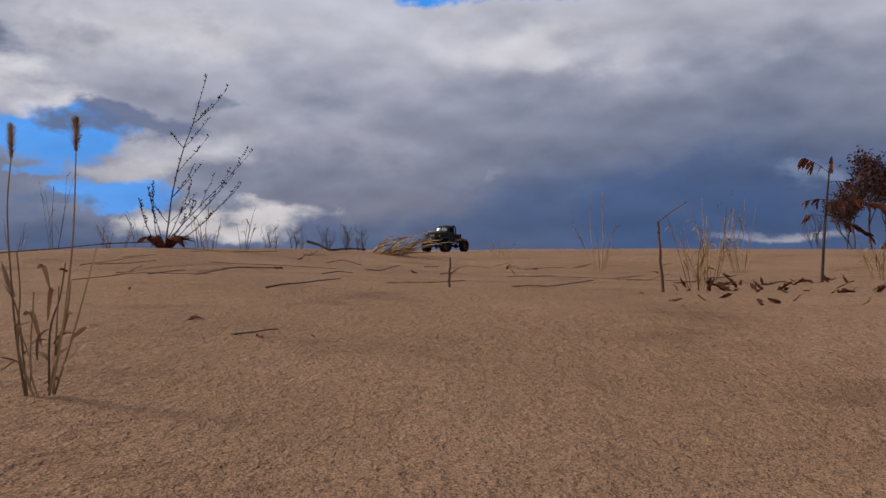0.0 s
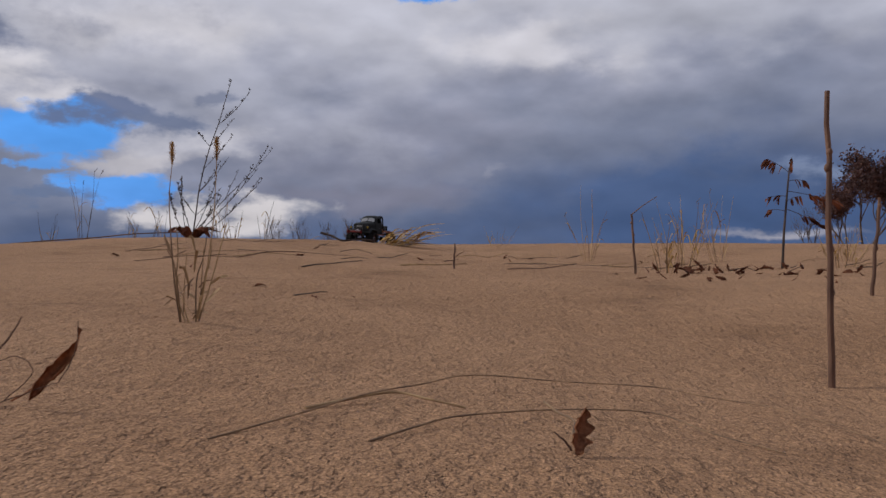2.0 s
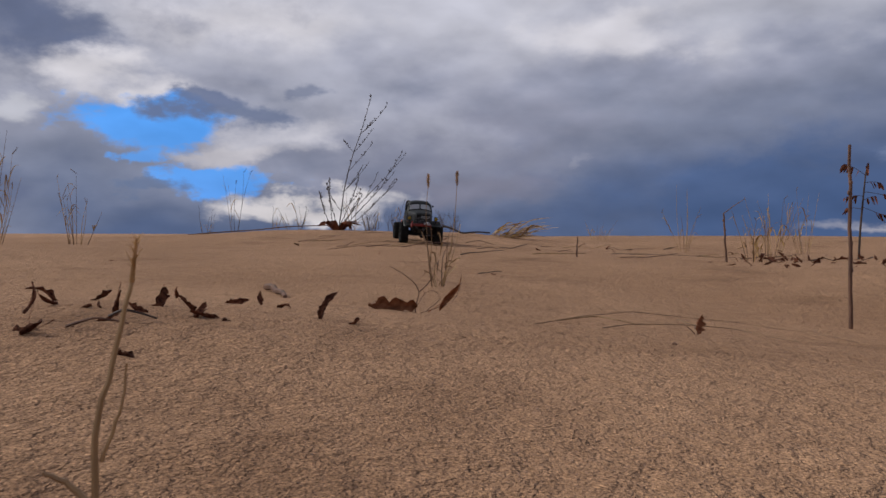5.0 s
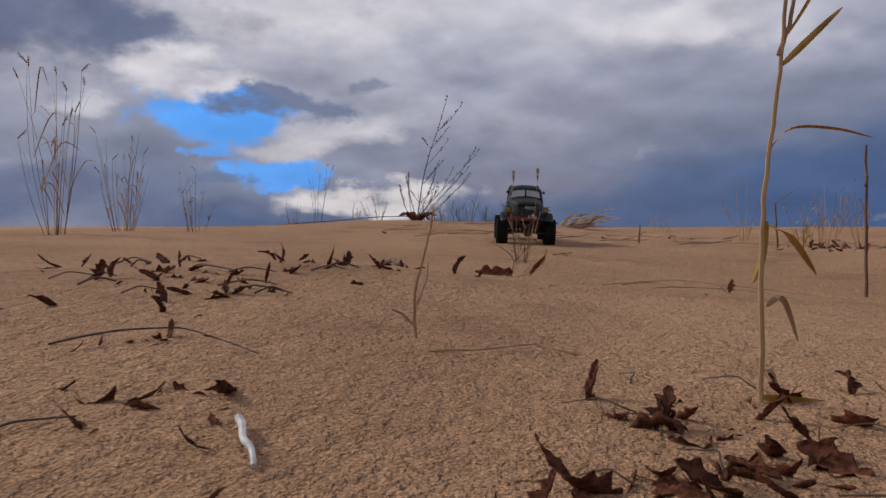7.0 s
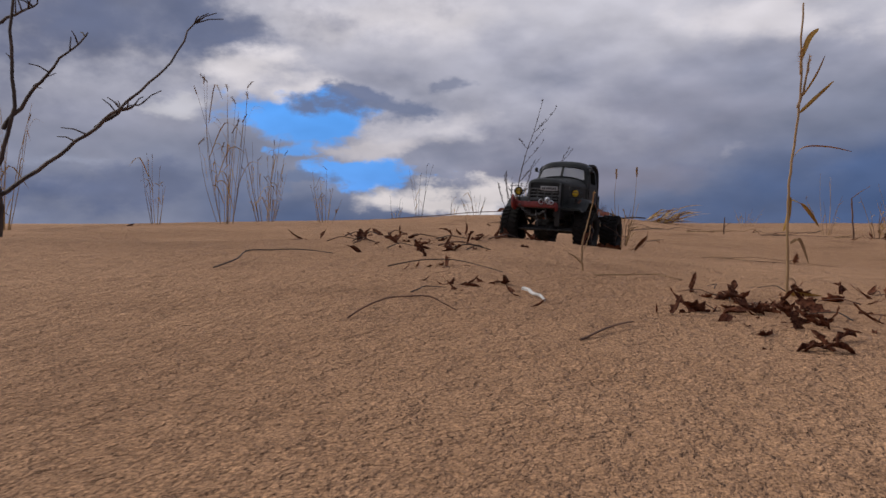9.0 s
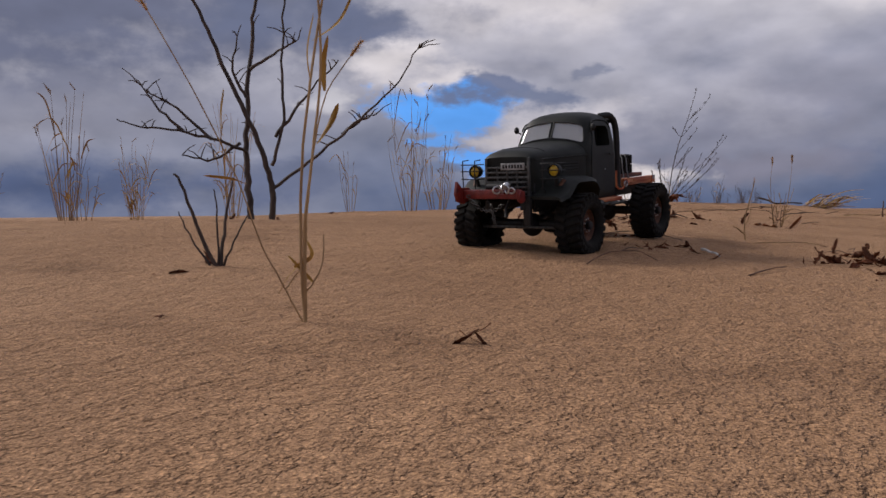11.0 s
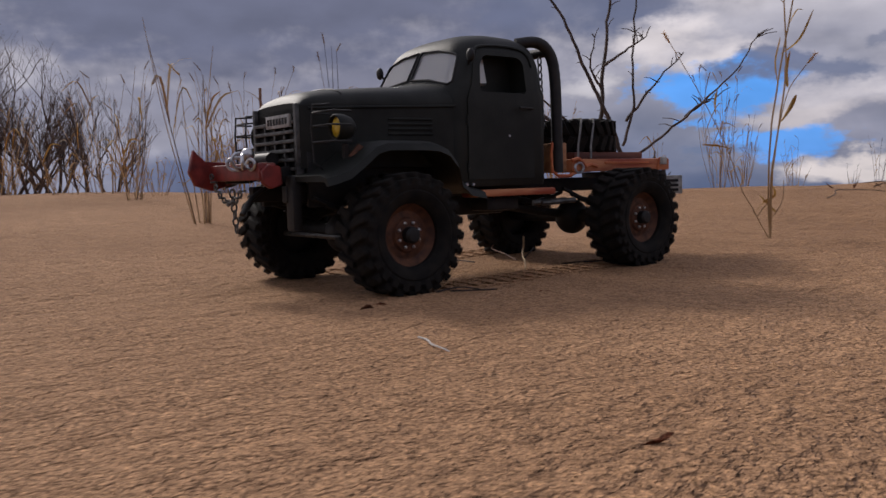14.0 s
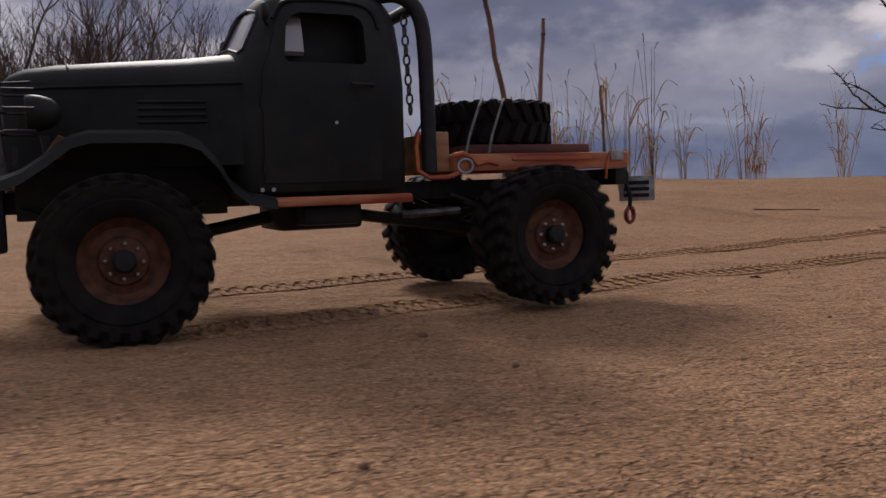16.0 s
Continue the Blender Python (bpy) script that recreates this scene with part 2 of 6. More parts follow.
def sand_material():
    m, nt, p = shader("sand")
    co = nt.nodes.new("ShaderNodeTexCoord")

    def noise_at(scale, detail, rough=0.55, stretch=(1, 1, 1)):
        mp = nt.nodes.new("ShaderNodeMapping")
        mp.inputs["Scale"].default_value = stretch
        nt.links.new(co.outputs["Object"], mp.inputs[0])
        n = nt.nodes.new("ShaderNodeTexNoise")
        n.inputs["Scale"].default_value, n.inputs["Detail"].default_value, n.inputs["Roughness"].default_value = scale, detail, rough
        nt.links.new(mp.outputs[0], n.inputs["Vector"])
        return n.outputs["Fac"]

    def ramp(x, *stops):
        r = nt.nodes.new("ShaderNodeValToRGB")
        while len(r.color_ramp.elements) < len(stops):
            r.color_ramp.elements.new(0.5)
        for e, (pos, c) in zip(r.color_ramp.elements, stops):
            e.position, e.color = pos, (*c, 1)
        nt.links.new(x, r.inputs[0])
        return r.outputs[0]

    def blend(mode, fac, a, b):
        n = nt.nodes.new("ShaderNodeMix")
        n.data_type, n.blend_type = "RGBA", mode
        n.inputs[0].default_value = fac
        nt.links.new(a, n.inputs[6])
        nt.links.new(b, n.inputs[7])
        return n.outputs[2]

    patch = ramp(noise_at(1.6, 6), (0.35, (0.368, 0.212, 0.115)), (0.7, (0.478, 0.285, 0.159)))
    grain = ramp(noise_at(520, 2, 0.7), (0.34, (0.42, 0.40, 0.38)), (0.46, (0.92, 0.91, 0.90)), (0.56, (1.08, 1.07, 1.06)), (0.68, (1.65, 1.60, 1.52)))
    clump = ramp(noise_at(150, 4, 0.65), (0.32, (0.80, 0.78, 0.76)), (0.5, (1.0, 1.0, 1.0)), (0.68, (1.14, 1.14, 1.13)))
    crumb = ramp(noise_at(34, 4, 0.7), (0.34, (0.90, 0.89, 0.88)), (0.66, (1.08, 1.08, 1.07)))
    damp = ramp(noise_at(4.5, 5, 0.6, (0.7, 1.0, 1)), (0.30, (0.74, 0.72, 0.71)), (0.44, (1.0, 1.0, 1.0)))
    col = blend("MULTIPLY", 1.0, blend("MULTIPLY", 1.0, blend("MULTIPLY", 1.0, patch, damp), blend("MULTIPLY", 1.0, crumb, clump)), grain)
    nt.links.new(col, p.inputs["Base Color"])
    p.inputs["Roughness"].default_value = 0.95
    p.inputs["Specular IOR Level"].default_value = 0.15
    b1 = nt.nodes.new("ShaderNodeBump")
    b1.inputs["Strength"].default_value, b1.inputs["Distance"].default_value = 1.0, 0.0042
    nt.links.new(noise_at(330, 2, 0.6), b1.inputs["Height"])
    b2 = nt.nodes.new("ShaderNodeBump")
    b2.inputs["Strength"].default_value, b2.inputs["Distance"].default_value = 1.0, 0.0085
    nt.links.new(noise_at(105, 4, 0.6, (1.0, 0.75, 1.0)), b2.inputs["Height"])
    nt.links.new(b1.outputs[0], b2.inputs["Normal"])
    b3 = nt.nodes.new("ShaderNodeBump")
    b3.inputs["Strength"].default_value, b3.inputs["Distance"].default_value = 0.8, 0.014
    nt.links.new(noise_at(26, 4, 0.6, (1.0, 0.6, 1.0)), b3.inputs["Height"])
    nt.links.new(b2.outputs[0], b3.inputs["Normal"])
    nt.links.new(b3.outputs[0], p.inputs["Normal"])
    return m


SAND = sand_material()
PAINT = plain("matt_dark_green_paint", (0.0055, 0.0066, 0.0054), (0.0150, 0.0165, 0.0135), 38, 0.56, bump=0.12, bump_scale=500, spread=0.05)
PAINT.node_tree.nodes["Principled BSDF"].inputs["Specular IOR Level"].default_value = 0.25
RUBBER = plain("tyre_rubber", (0.006, 0.006, 0.006), (0.016, 0.0135, 0.011), 90, 0.85, bump=0.3, bump_scale=700)
RUBBER.node_tree.nodes["Principled BSDF"].inputs["Specular IOR Level"].default_value = 0.2
BLACK = plain("black_metal", (0.006, 0.006, 0.007), (0.016, 0.015, 0.014), 120, 0.6, metal=0.2, bump=0.1)
RUST = plain("rusted_rim", (0.055, 0.022, 0.012), (0.14, 0.055, 0.025), 140, 0.7, metal=0.2, bump=0.3, bump_scale=600)
RED = plain("worn_red_paint", (0.09, 0.007, 0.006), (0.21, 0.020, 0.014), 90, 0.5, bump=0.15)
ORANGE = plain("orange_stain", (0.36, 0.075, 0.02), (0.52, 0.16, 0.05), 80, 0.55, stretch=(0.2, 1, 1), bump=0.2)
BOARD = plain("weathered_board", (0.26, 0.12, 0.055), (0.46, 0.25, 0.12), 110, 0.7, stretch=(0.12, 1, 1), bump=0.3, bump_scale=400)
STAINED = plain("stained_timber", (0.27, 0.045, 0.015), (0.50, 0.20, 0.085), 42, 0.65, stretch=(0.22, 1, 1.6), bump=0.3, bump_scale=400, lo=0.42, hi=0.60)
DARK_BOARD = plain("dark_board", (0.07, 0.022, 0.016), (0.15, 0.05, 0.03), 110, 0.7, stretch=(0.12, 1, 1), bump=0.3)
STEEL = plain("bright_steel", (0.42, 0.42, 0.43), (0.62, 0.62, 0.63), 120, 0.28, metal=1.0, bump=0.1)
DULL_STEEL = plain("dull_trim", (0.045, 0.045, 0.043), (0.13, 0.13, 0.125), 140, 0.45, metal=0.6, bump=0.1)
LENS = plain("yellow_lens", (0.42, 0.26, 0.015), (0.60, 0.42, 0.03), 200, 0.2)
PLATE = plain("plate_white", (0.22, 0.22, 0.21), (0.42, 0.42, 0.40), 160, 0.5)
STRAP = plain("pale_strap", (0.10, 0.10, 0.10), (0.20, 0.19, 0.18), 200, 0.7)
CABIN = plain("cabin_trim", (0.010, 0.010, 0.010), (0.022, 0.020, 0.018), 90, 0.8)
LEAF = plain("dead_leaf", (0.075, 0.025, 0.014), (0.270, 0.098, 0.048), 9, 0.85, bump=0.5, bump_scale=40, spread=0.5, thin=0.25)
OAK = plain("brown_oak_leaf", (0.24, 0.095, 0.042), (0.46, 0.20, 0.095), 9, 0.8, bump=0.5, bump_scale=40, spread=0.2, thin=0.45)
STRAW = plain("dry_straw", (0.22, 0.125, 0.055), (0.50, 0.33, 0.15), 40, 0.7, stretch=(1, 1, 0.15), spread=0.3, bump=0.2)
GOLD = plain("golden_blade", (0.34, 0.18, 0.035), (0.62, 0.40, 0.11), 40, 0.65, stretch=(1, 1, 0.2), spread=0.25, bump=0.2, thin=0.25)
PLUME = plain("seed_plume", (0.34, 0.19, 0.075), (0.60, 0.38, 0.18), 90, 0.9, spread=0.2, thin=0.45)
TWIG = plain("dark_twig", (0.030, 0.020, 0.016), (0.085, 0.055, 0.040), 70, 0.8, stretch=(1, 1, 0.2), bump=0.4, spread=0.25)
STALK = plain("brown_stick", (0.075, 0.036, 0.022), (0.20, 0.105, 0.062), 60, 0.8, stretch=(1, 1, 0.2), bump=0.5, spread=0.2)
REEDS = plain("reed_stem", (0.11, 0.062, 0.034), (0.30, 0.18, 0.085), 40, 0.75, stretch=(1, 1, 0.15), spread=0.4, bump=0.2)
PALE = plain("bleached_wood", (0.38, 0.36, 0.33), (0.62, 0.60, 0.56), 120, 0.8, stretch=(0.3, 1, 1), bump=0.4)
RUSSET = plain("russet_leaves", (0.060, 0.026, 0.022), (0.14, 0.060, 0.040), 3, 0.8, spread=0.5)
WOODS = plain("bare_branches", (0.060, 0.042, 0.034), (0.14, 0.100, 0.078), 2, 0.85, spread=0.35)


def glass_material():
    m, nt, p = shader("window_glass")
    nt.nodes.remove(p)
    clear = nt.nodes.new("ShaderNodeBsdfTransparent")
    clear.inputs[0].default_value = (0.80, 0.83, 0.84, 1)
    gloss = nt.nodes.new("ShaderNodeBsdfGlossy")
    gloss.inputs["Roughness"].default_value = 0.06
    fr = nt.nodes.new("ShaderNodeFresnel")
    fr.inputs[0].default_value = 2.3
    mx = nt.nodes.new("ShaderNodeMixShader")
    nt.links.new(fr.outputs[0], mx.inputs[0])
    # diffuse and translucent white mixed in to paint the sky's bright reflection
    sky_sheen = nt.nodes.new("ShaderNodeBsdfDiffuse")
    sky_sheen.inputs[0].default_value = (0.80, 0.80, 0.79, 1)
    sheen_mix = nt.nodes.new("ShaderNodeMixShader")
    sheen_mix.inputs[0].default_value = 0.66
    sheen_through = nt.nodes.new("ShaderNodeBsdfTranslucent")
    sheen_through.inputs[0].default_value = (0.86, 0.86, 0.85, 1)
    both = nt.nodes.new("ShaderNodeMixShader")
    nt.links.new(sky_sheen.outputs[0], both.inputs[1])
    nt.links.new(sheen_through.outputs[0], both.inputs[2])
    nt.links.new(clear.outputs[0], sheen_mix.inputs[1])
    nt.links.new(both.outputs[0], sheen_mix.inputs[2])
    nt.links.new(sheen_mix.outputs[0], mx.inputs[1])
    nt.links.new(gloss.outputs[0], mx.inputs[2])
    nt.links.new(mx.outputs[0], nt.nodes["Material Output"].inputs[0])
    return m


GLASS = glass_material()


# ---- ground ----
BUMPS = [  # x, y, spread, height of the broad swells in the sand
    (-0.53, -0.15, 0.28, 0.0467),
    (0.50, 0.75, 0.50, -0.0742),
    (-0.40, -0.80, 0.25, 0.0229),
    (0.10, -0.70, 0.35, -0.0039),
    (-1.35, 3.90, 0.60, 0.0730),
    (-2.10, -0.60, 0.80, 0.0128),
    (-2.00, 1.30, 0.80, 0.0694),
    (-1.20, -0.70, 0.45, 0.0513),
    (-0.30, -1.70, 0.50, -0.0082),
    (0.00, 1.30, 0.70, 0.0068),
    (0.90, 2.60, 0.80, -0.0198),
    (-0.40, -2.50, 0.60, -0.0045),
    (-1.60, -1.90, 0.60, 0.0172),
    (-0.10, 0.30, 0.50, 0.0148),
    (0.60, 4.60, 1.00, -0.0395),
    (-0.80, 2.20, 0.90, 0.0053),
    (2.20, 4.00, 1.20, -0.0619),
    (-3.20, 0.80, 1.10, 0.0005),
    (-3.00, 3.50, 1.30, 0.0621),
    (-3.20, -1.50, 1.10, 0.1286),
    (2.00, 6.50, 1.60, 0.0014),
    (-2.00, 6.50, 1.60, 0.0306),
    (-0.75, 4.90, 0.45, 0.0558),
    (-0.50, 2.40, 0.40, 0.0276),
    (-0.42, -2.85, 0.30, 0.0001),
    (-0.30, -3.30, 0.30, 0.0056),
    (-0.50, -2.25, 0.30, 0.0006),
    (-0.45, -1.50, 0.30, 0.0080),
    (-0.42, -0.90, 0.25, -0.0054),
    (-0.36, 1.30, 0.35, 0.0017),
]
LEVEL, SLOPE_X, SLOPE_Y = 0.0063, 0.0274, -0.0002


def swell(x, y):
    """Height of the smooth sand, which falls away gently beyond the crest."""
    h = LEVEL + SLOPE_X * math.tanh(x / 3) * 3 + SLOPE_Y * math.tanh(y / 4) * 4
    for bx, by, s, k in BUMPS:
        q = ((x - bx) ** 2 + (y - by) ** 2) / (2 * s * s)
        if q < 20:
            h += k * math.exp(-q)
    return h - 0.02 * max(math.hypot(x + 0.5, y) - 6, 0)


def height(x, y):
    """Height of the sand with its small hummocks."""
    d = math.hypot(x, y)
    small = 0.0
    if d < 12:
        small = 0.005 * noise.noise((x * 2.6, y * 2.6, 3.0)) + 0.0025 * noise.noise((x * 9, y * 9, 7.0)) + 0.0012 * noise.noise((x * 27, y * 27, 1.0))
    elif d < 400:
        small = 0.03 * noise.noise((x * 0.4, y * 0.4, 3.0))
    return swell(x, y) + small


def axis(lo, hi, fine, reach):
    mid = list(np.arange(lo, hi + 1e-6, fine))
    up, step = [], fine
    v = mid[-1]
    while v < reach:
        step *= 1.16
        v += step
        up.append(v)
    down, step = [], fine
    v = mid[0]
    while v > -reach:
        step *= 1.16
        v -= step
        down.append(v)
    return down[::-1] + mid + up


def mesh_from(name, verts, faces, material, smooth=True):
    me = bpy.data.meshes.new(name)
    me.from_pydata(verts, [], faces)
    me.materials.append(material)
    if smooth:
        me.polygons.foreach_set("use_smooth", [True] * len(me.polygons))
    me.update()
    return me


def make_ground():
    xs, ys = axis(-2.4, 1.2, 0.02, 900), axis(-3.6, 3.0, 0.02, 900)
    verts = [(x, y, height(x, y)) for y in ys for x in xs]
    n = len(xs)
    faces = [(j * n + i, j * n + i + 1, (j + 1) * n + i + 1, (j + 1) * n + i) for j in range(len(ys) - 1) for i in range(n - 1)]
    ob = new("ground", mesh_from("ground", verts, faces, SAND))
    tagged(ob, "brown windblown sand with gentle hummocks and fine grain", "sand", kind="structure")


make_ground()


# ---- shape helpers ----
def part(name, bm, material, parent=None, label="", smooth=True, at=None):
    """Links a bmesh as one mesh object under a thing or under a part."""
    me = bpy.data.meshes.new(name)
    bmesh.ops.recalc_face_normals(bm, faces=bm.faces)
    bm.to_mesh(me)
    bm.free()
    me.materials.append(material)
    if smooth:
        me.polygons.foreach_set("use_smooth", [True] * len(me.polygons))
        me.set_sharp_from_angle(angle=radians(38))
    ob = new(name, me)
    if parent:
        ob.parent = parent
    if at:
        ob.matrix_basis = at
    return tagged(ob, label)


def box(bm, lo, hi, bevel=0.0, turn=None, seg=2):
    """A box between two corners; turn: a matrix applied to it."""
    c, s = [(a + b) / 2 for a, b in zip(lo, hi)], [abs(b - a) for a, b in zip(lo, hi)]
    r = bmesh.ops.create_cube(bm, size=1, matrix=Matrix.LocRotScale(c, None, s))
    vs = r["verts"]
    if bevel:
        es = list({e for v in vs for e in v.link_edges})
        rb = bmesh.ops.bevel(bm, geom=es, offset=bevel, segments=seg, affect="EDGES", profile=0.6)
        vs = list({v for f in rb["faces"] for v in f.verts} | {v for v in vs if v.is_valid})
    if turn:
        bmesh.ops.transform(bm, matrix=turn, verts=vs)
    return bm


def tube(bm, pts, r0, r1=None, n=8, cap=True):
    """A round bar along points, tapering from r0 to r1."""
    r1 = r0 if r1 is None else r1
    pts = [Vector(p) for p in pts]
    rings, side = [], None
    for i, p in enumerate(pts):
        d = (pts[min(i + 1, len(pts) - 1)] - pts[max(i - 1, 0)]).normalized()
        if side is None:
            side = d.orthogonal().normalized()
        side = (side - d * side.dot(d)).normalized()
        up = d.cross(side)
        r = r0 + (r1 - r0) * i / (len(pts) - 1)
        rings.append([bm.verts.new(p + (side * math.cos(a) + up * math.sin(a)) * r) for a in (math.tau * k / n for k in range(n))])
    for a, b in zip(rings, rings[1:]):
        for k in range(n):
            bm.faces.new((a[k], a[(k + 1) % n], b[(k + 1) % n], b[k]))
    if cap:
        bm.faces.new(rings[0][::-1])
        bm.faces.new(rings[-1])
    return bm


def lathe(bm, profile, n=40, closed=False):
    """Turns (radius, y) round the y axis."""
    rings = [[bm.verts.new((r * math.cos(a), y, r * math.sin(a))) for a in (math.tau * k / n for k in range(n))] for r, y in profile]
    pairs = list(zip(rings, rings[1:])) + ([(rings[-1], rings[0])] if closed else [])
    for a, b in pairs:
        for k in range(n):
            bm.faces.new((a[k], a[(k + 1) % n], b[(k + 1) % n], b[k]))
    if not closed:
        bm.faces.new(rings[0])
        bm.faces.new(rings[-1][::-1])
    return bm


def loft(bm, sections, cap=True):
    """A skin over outlines of equal length."""
    rows = [[bm.verts.new(p) for p in s] for s in sections]
    n = len(rows[0])
    for a, b in zip(rows, rows[1:]):
        for k in range(n):
            bm.faces.new((a[k], a[(k + 1) % n], b[(k + 1) % n], b[k]))
    if cap:
        bm.faces.new(rows[0])
        bm.faces.new(rows[-1][::-1])
    return bm


def ring_link(bm, centre, rx, rz, r, turn=None, n=14):
    """An oval chain link or shackle."""
    m = Matrix.Translation(centre) @ (turn or Matrix())
    loop = []
    for k in range(n):
        a = math.tau * k / n
        c = Vector((rx * math.cos(a), 0, rz * math.sin(a)))
        out = Vector((math.cos(a), 0, math.sin(a)))
        loop.append([bm.verts.new(m @ (c + (out * math.cos(b) + Vector((0, 1, 0)) * math.sin(b)) * r)) for b in (math.tau * j / 6 for j in range(6))])
    for i in range(n):
        a, b = loop[i], loop[(i + 1) % n]
        for j in range(6):
            bm.faces.new((a[j], a[(j + 1) % 6], b[(j + 1) % 6], b[j]))
    return bm


# ---- the model truck ----
# its own space: x ahead, y to its left, z up, the ground under its middle at 0
AXLE_X, TRACK, TYRE_R, TYRE_W = 0.137, 0.088, 0.0476, 0.041


def carcass_bm():
    bm = bmesh.new()
    w, r = TYRE_W / 2, TYRE_R - 0.003
    return lathe(bm, [(0.024, -w * 0.72), (0.027, -w * 0.90), (0.031, -w * 0.98), (0.0335, -w * 1.0), (0.0345, -w * 0.97), (0.038, -w), (r - 0.002, -w * 0.86), (r, -w * 0.55), (r, w * 0.55), (r - 0.002, w * 0.86), (0.038, w), (0.0345, w * 0.97), (0.0335, w * 1.0), (0.031, w * 0.98), (0.027, w * 0.90), (0.024, w * 0.72)], 52, closed=True)


def add_lugs(tyre, lug_of):
    """Tread blocks round the tyre: a slanting bar each side of the middle, stepped down over the shoulder."""
    w, r, n = TYRE_W / 2, TYRE_R - 0.003, 24
    for k in range(n):
        for s in (-1, 1):
            if s not in lug_of:
                bm = bmesh.new()
                box(bm, (-0.003, -w * 0.46, -0.0033), (0.0030, w * 0.46, 0.0033), 0.0007, Matrix.Translation((r, s * w * 0.50, 0)) @ Matrix.Rotation(s * 0.35, 4, "X"), 1)
                box(bm, (-0.0055, -0.0020, -0.0030), (0.0028, 0.0020, 0.0030), 0.0006, Matrix.Translation((r - 0.004, s * w * 0.93, 0)) @ Matrix.Rotation(s * 0.12, 4, "Z"), 1)
                ob = part("lug", bm, RUBBER, tyre)
                lug_of[s] = ob.data
            else:
                ob = new("lug", lug_of[s])
                ob.parent = tyre
            ob.matrix_basis = Matrix.Rotation(-math.tau * (k + (0.5 if s > 0 else 0)) / n, 4, "Y")


def make_wheel(parent, x, y, side, mesh_of, lug_of):
    """A wheel whose outer face looks to side * y."""
    flip = Matrix() if side > 0 else Matrix.Rotation(math.pi, 4, "Z")
    hub = bmesh.new()
    lathe(hub, [(0.020, -0.012), (0.023, -0.010), (0.023, 0.002), (0.018, 0.004)], 32)
    wheel = part("wheel", hub, BLACK, parent, "", at=pose(x, y, TYRE_R))
    if "tyre" not in mesh_of:
        a = part("tyre", carcass_bm(), RUBBER, wheel, "black knobbly rubber tyre dusted with sand")
        bm = bmesh.new()
        lathe(bm, [(0.0245, 0.0150), (0.0260, 0.0158), (0.0262, 0.0140), (0.0235, 0.0110), (0.0185, 0.0075), (0.0140, 0.0085), (0.0125, 0.0105), (0.0060, 0.0110), (0.0060, 0.0020), (0.0240, 0.0020)], 40, closed=True)
        b = part("rim", bm, RUST, wheel, "rust-brown dished wheel rim")
        bm = bmesh.new()
        lathe(bm, [(0.0064, 0.009), (0.0064, 0.0165), (0.0048, 0.0182), (0.0015, 0.0186)], 20)
        c = part("hub_cap", bm, BLACK, wheel)
        bolts = []
        for k in range(8):
            t = math.tau * k / 8
            bm = bmesh.new()
            lathe(bm, [(0.0013, 0.009), (0.0013, 0.0122), (0.0006, 0.0128)], 6)
            bolts.append(part("bolt", bm, STEEL, wheel, at=pose(0.0098 * math.cos(t), 0, 0.0098 * math.sin(t))))
        mesh_of["tyre"] = [a, b, c, *bolts]
        for o in mesh_of["tyre"]:
            o.matrix_basis = flip @ o.matrix_basis
            o["side"] = side
        add_lugs(a, lug_of)
    else:
        for o in mesh_of["tyre"]:
            d = o.copy()
            scene.collection.objects.link(d)
            d.parent = wheel
            d.matrix_basis = flip @ (Matrix() if o["side"] > 0 else Matrix.Rotation(math.pi, 4, "Z")) @ o.matrix_basis
            if o.name.startswith("tyre"):
                add_lugs(d, lug_of)
    return wheel


def curve_pts(pts, n=6):
    """A smooth line of Vectors through a few points."""
    pts = [Vector(p) for p in pts]
    if len(pts) == 2:
        return [pts[0].lerp(pts[1], k / n) for k in range(n + 1)]
    out = []
    for i in range(len(pts) - 1):
        a, b, c, d = pts[max(i - 1, 0)], pts[i], pts[i + 1], pts[min(i + 2, len(pts) - 1)]
        for k in range(n):
            t = k / n
            out.append(0.5 * ((2 * b) + (c - a) * t + (2 * a - 5 * b + 4 * c - d) * t * t + (3 * b - a - 3 * c + d) * t ** 3))
    return out + [pts[-1]]


CAB_ROWS = [  # height, front, rear, half width, corner radius
    (0.0820, 0.0650, -0.0450, 0.0650, 0.010), (0.0860, 0.0660, -0.0470, 0.0665, 0.013), (0.1500, 0.0660, -0.0475, 0.0668, 0.013), (0.1580, 0.0650, -0.0475, 0.0662, 0.014), (0.1680, 0.0610, -0.0475, 0.0652, 0.015),
    (0.1780, 0.0565, -0.0472, 0.0637, 0.016), (0.1900, 0.0502, -0.0465, 0.0617, 0.017), (0.1990, 0.0455, -0.0450, 0.0592, 0.018), (0.2050, 0.0418, -0.0430, 0.0562, 0.019), (0.2100, 0.0362, -0.0398, 0.0515, 0.020),
    (0.2145, 0.0270, -0.0345, 0.0435, 0.020), (0.2175, 0.0155, -0.0270, 0.0320, 0.018), (0.2190, 0.0040, -0.0180, 0.0190, 0.010), (0.2195, -0.0020, -0.0110, 0.0070, 0.004)]


def cab_row(z):
    for a, b in zip(CAB_ROWS, CAB_ROWS[1:]):
        if a[0] <= z <= b[0]:
            u = (z - a[0]) / (b[0] - a[0])
            return [p + (q - p) * u for p, q in zip(a, b)]
    return CAB_ROWS[-1]


def cab_half(z):
    return cab_row(z)[3]


